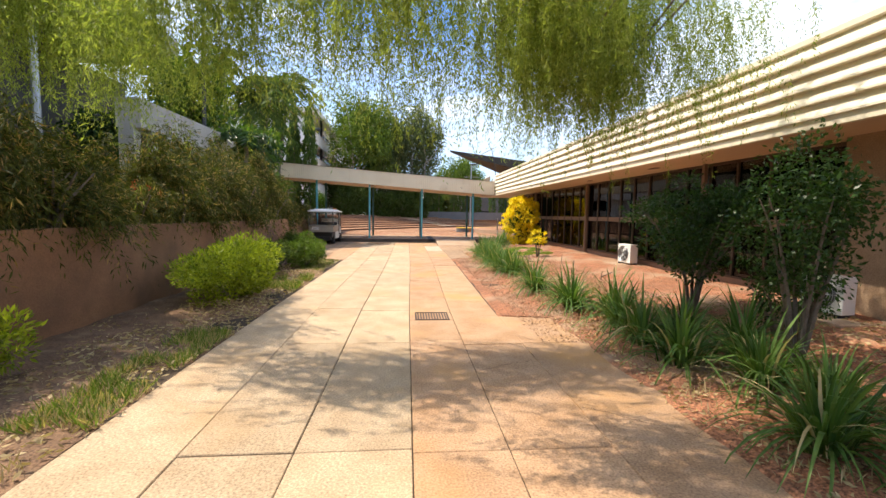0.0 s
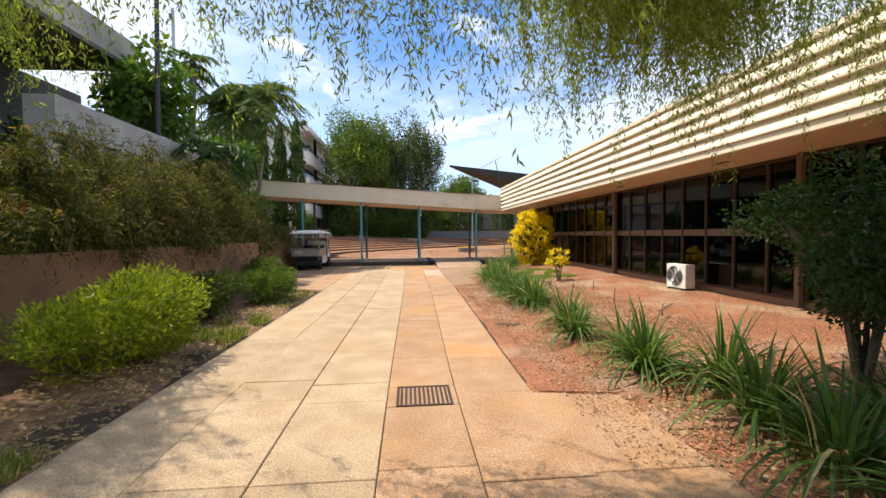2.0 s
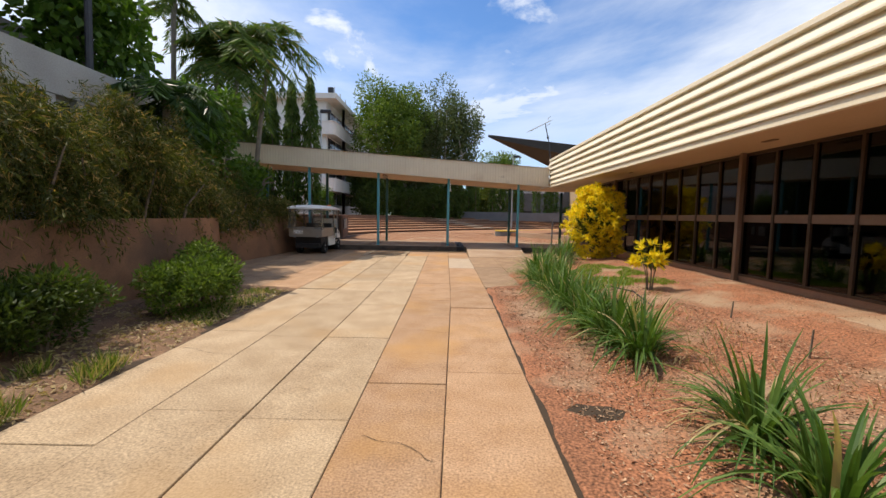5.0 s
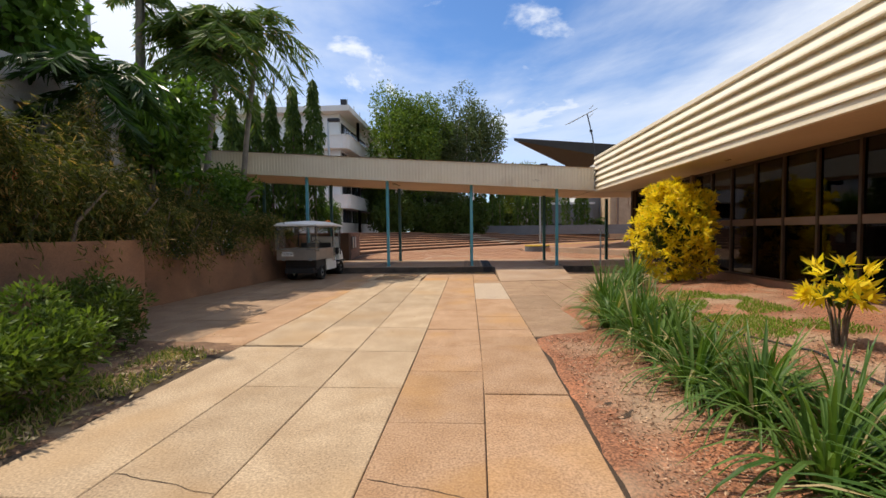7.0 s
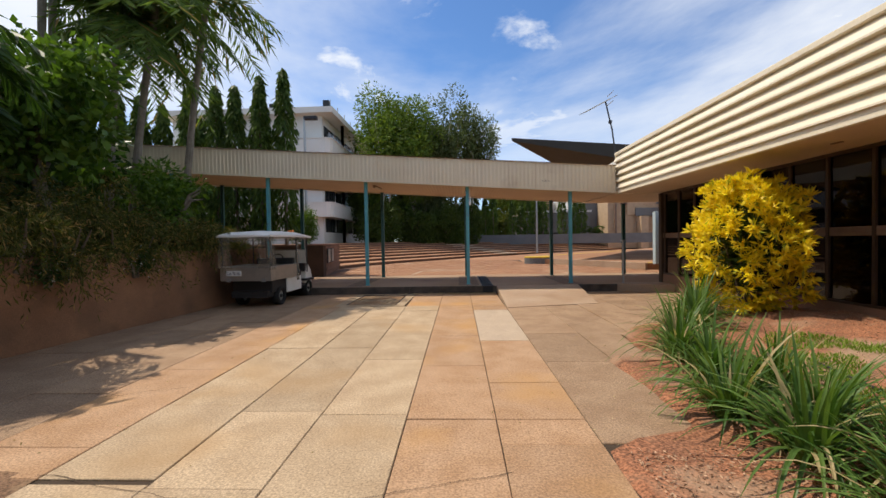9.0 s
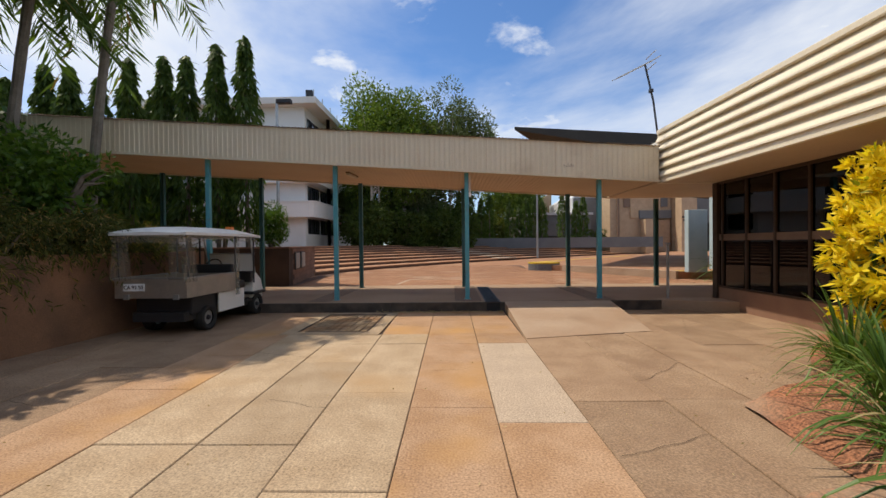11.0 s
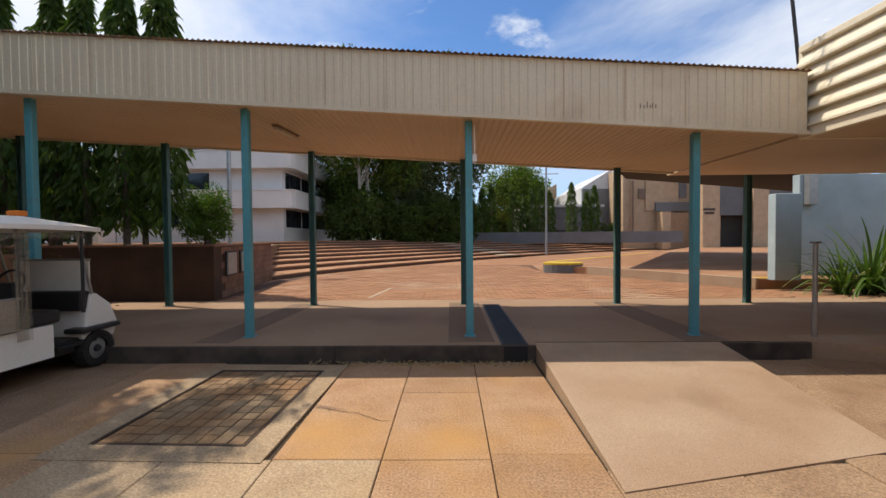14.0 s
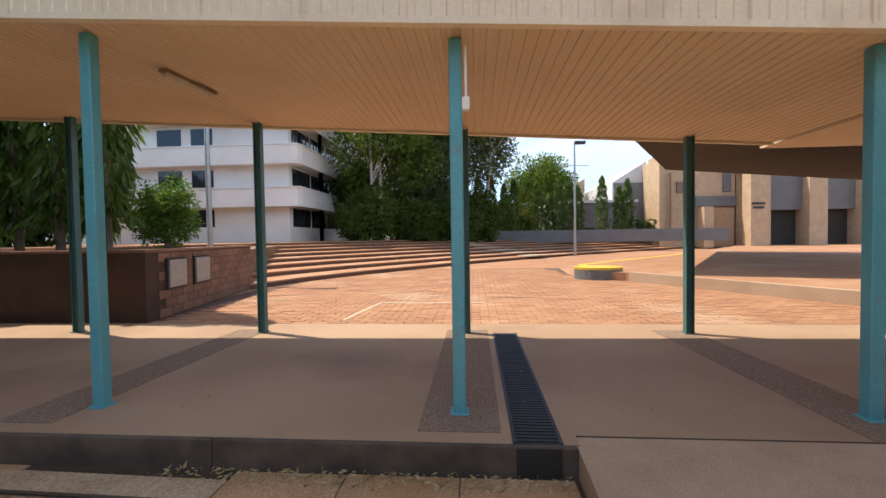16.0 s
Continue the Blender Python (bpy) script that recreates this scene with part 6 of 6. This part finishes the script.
def broad_tree(at, trunk_h, crown, n, size, mat, label, bark=M_BARK, lumps=18, trunks=1, width=0.4):
    t = thing("tree", label, "tree", at=at)
    c, u = blob_points(n, (0, 0, trunk_h + crown[2] * 0.8), crown, lumps * 3, 0.5)
    leaves("crown", c, u + RNG.normal(size=(n, 3)) * 0.8 + (0, 0, -0.4), size, size * width, mat, t)
    bm = bmesh.new()
    for k in range(trunks):
        bx, by = (RNG.normal() * 0.7, RNG.normal() * 0.5) if trunks > 1 else (0, 0)
        base = Vector((bx, by, -0.1))
        top = Vector((bx * 1.6 + RNG.normal() * 0.3, by * 1.6, trunk_h + crown[2] * 0.5))
        tube(bm, [base, base.lerp(top, 0.5) + Vector((RNG.normal() * 0.1, 0, 0)), top], [0.16, 0.12, 0.07], 8)
        for j in range(5):
            a = RNG.uniform(0, 2 * math.pi)
            e = top + Vector((math.cos(a) * crown[0] * 0.55, math.sin(a) * crown[1] * 0.55, crown[2] * RNG.uniform(0.1, 0.8)))
            s = base.lerp(top, RNG.uniform(0.55, 0.95))
            tube(bm, [s, s.lerp(e, 0.5) + Vector((0, 0, 0.2)), e], [0.06, 0.04, 0.012], 5)
    part("trunk", bm, bark, t)
    return t


broad_tree((-8.75, 17.8, 1.2), 3.4, (1.5, 1.6, 2.2), 3600, 0.27, L_BROAD, "broad-leaved tree behind the finned concrete wall", lumps=16, width=0.6)
broad_tree((-7.15, 19.9, 1.2), 1.7, (1.2, 1.3, 1.6), 3600, 0.22, L_BROAD, "leafy shrub tree beside the finned concrete wall", lumps=14, width=0.55)
broad_tree((-9.6, 21.4, 1.2), 0.8, (1.9, 2.2, 1.9), 7000, 0.2, L_SHRUB, "dark dense tree behind the palms", lumps=18, width=0.5)
pole = thing("utility_pole", "thin grey metal pole behind the trees", "pole", at=(-8.8, 19.7, 1.2))
part("shaft", tubes((((0, 0, -0.05), (0, 0, 9.3)), 0.06)), M_STEEL, pole)
part("bracket", tubes((((0, 0, 9.0), (-0.25, 0, 8.75)), 0.03)), M_STEEL, pole)
broad_tree((-7.0, 22.6, 1.2), 0.8, (0.9, 1.3, 0.9), 3000, 0.17, L_BROAD, "bright leafy shrub by the palms", lumps=14, width=0.4)
broad_tree((-6.75, 31.5, 1.25), 0.3, (0.76, 0.76, 0.95), 7000, 0.10, L_BROAD, "rounded flowering bush behind the block wall", lumps=22)
for x, y, w, h in ((-6.6, 50.4, 2.2, 2.3), (-3.4, 52.0, 2.3, 1.9), (-0.6, 53.4, 2.2, 2.2), (1.2, 55.6, 1.9, 2.6)):
    broad_tree((x, y, 1.1), 0.0, (w, 1.5, h), 8000, 0.28, L_DARK, "dense dark understorey tree beyond the terraces", lumps=18, width=0.4)
broad_tree((-6.0, 53.0, 1.4), 4.6, (5.2, 4.2, 6.0), 26000, 0.34, L_TREE, "large leafy tree beyond the terraces", M_PALEBARK, 24, 3)
broad_tree((0.6, 57.5, 1.4), 4.8, (4.4, 3.6, 6.2), 20000, 0.34, L_GUM, "tall gum tree with pale trunks", M_PALEBARK, 22, 4)
broad_tree((-2.8, 55.5, 1.4), 2.4, (4.2, 3.0, 5.4), 18000, 0.34, L_GUM, "gum tree with pale trunks beyond the terraces", M_PALEBARK, 22, 4)
broad_tree((-8.6, 55.5, 1.4), 0.8, (2.4, 2.6, 3.2), 11000, 0.34, L_DARK, "dark shrubbery beside the office block", M_BARK, 18, 2)
broad_tree((-4.6, 56.5, 1.4), 0.5, (3.0, 2.4, 2.8), 11000, 0.34, L_DARK, "dark shrubbery beneath the gum trees", M_BARK, 18, 2)
broad_tree((-0.6, 59.5, 1.4), 0.3, (3.0, 2.2, 2.6), 10000, 0.34, L_DARK, "dark shrubbery beneath the gum trees", M_BARK, 18, 2)
broad_tree((10.0, 78.0, 1.4), 3.0, (4.8, 4.0, 4.6), 16000, 0.45, L_TREE, "rounded green tree behind the low building", M_BARK, 22, 1)
for x, y in ((-11.5, 17.5), (-12.5, 21.0), (-11.0, 24.0)):
    broad_tree((x, y, 1.2), 1.0, (1.8, 2.0, 1.9), 6000, 0.22, L_SHRUB, "dark dense tree behind the palms", M_BARK, 20, 1, 0.5)
for x, y in ((-14, 84), (-6, 88), (1, 86), (7, 90), (24, 95), (-30, 70), (-25, 40.5), (-21, 40.0), (13, 96), (18, 98)):
    broad_tree((x, y, 1.3), 0.3, (5.0, 3.5, 3.4), 9000, 0.5, L_DARK, "dark distant tree beyond the plaza", M_BARK, 18, 1)
for x, y, s in ((9.7, 28.95, 2.0), (10.2, 28.8, 2.4), (10.8, 29.1, 2.2)):
    strap_plant(x, y, PZ - 0.02, s, 60, "tall green strap-leaf plant beside the screen wall", "plants by the screen wall")
c, u = blob_points(1800, (15.6, 59.5, 2.2), (1.6, 0.6, 0.7), 10)
tagged(leaves("shrub", c, u, 0.2, 0.07, L_DARK), "dark shrub at the foot of the theatre wall", "shrub")

# ---- pieces of the plaza, last ----
joint_bed = obj("brick_bed", prism([(-5.3, 28.31), (8.0, 28.31), (4.2, 35.0), (4.6, 39.9), (-1.3, 39.9), (-5.2, 34.0)], PZ - 0.05, PZ - 0.010), M_STEPR)
tagged(joint_bed, "dark sand joints between the clay pavers", "paving", kind="structure")
bw_, bl_ = 0.16, 0.32
mesh_b = None
far_v, far_f = [], []
count = 0
y = 28.32
rowi = 0
while y < 40.0:
    x = -4.7 + (rowi % 2) * bl_ / 2
    xmax = min(8.0, 3.2 + (40 - y) * 0.6)
    while x < xmax:
        left = float(np.interp(y, [28, 33.2, 35, 37.6, 40.2], [-4.72, -5.4, -4.7, -3.25, -1.3]))
        in_fore = x > 4.0 and y > 29.6 + (8.4 - x) * 1.7 - 0.4
        if x > left and not in_fore:
            if -2.2 < x < 3.6 and y < 31.0 and count < 300:
                if mesh_b is None:
                    p = part("brick", boxes((0.006, bl_ - 0.006, 0.006, bw_ - 0.006, -0.03, 0.0), top=0.004), M_BRICKP, plaza)
                    mesh_b = p.data
                else:
                    p = new("brick", mesh_b)
                    p.parent = plaza
                p.location = (x, y, PZ + RNG.uniform(-0.003, 0.002))
                count += 1
            else:
                o = len(far_v)
                z = PZ + RNG.uniform(-0.003, 0.002)
                for dz, i in ((-0.03, 0), (0, 0.003)):
                    far_v += [(x + 0.006 + i, y + 0.006 + i, z + dz), (x + bl_ - 0.006 - i, y + 0.006 + i, z + dz), (x + bl_ - 0.006 - i, y + bw_ - 0.006 - i, z + dz), (x + 0.006 + i, y + bw_ - 0.006 - i, z + dz)]
                far_f += [(o + 4, o + 5, o + 6, o + 7)] + [(o + i, o + (i + 1) % 4, o + 4 + (i + 1) % 4, o + 4 + i) for i in range(4)]
        x += bl_
    y += bw_
    rowi += 1
fb = raw("brick_field", far_v, far_f, M_BRICKI, plaza, "weathered clay pavers laid in running bond")
fb["kind"] = "stuff"
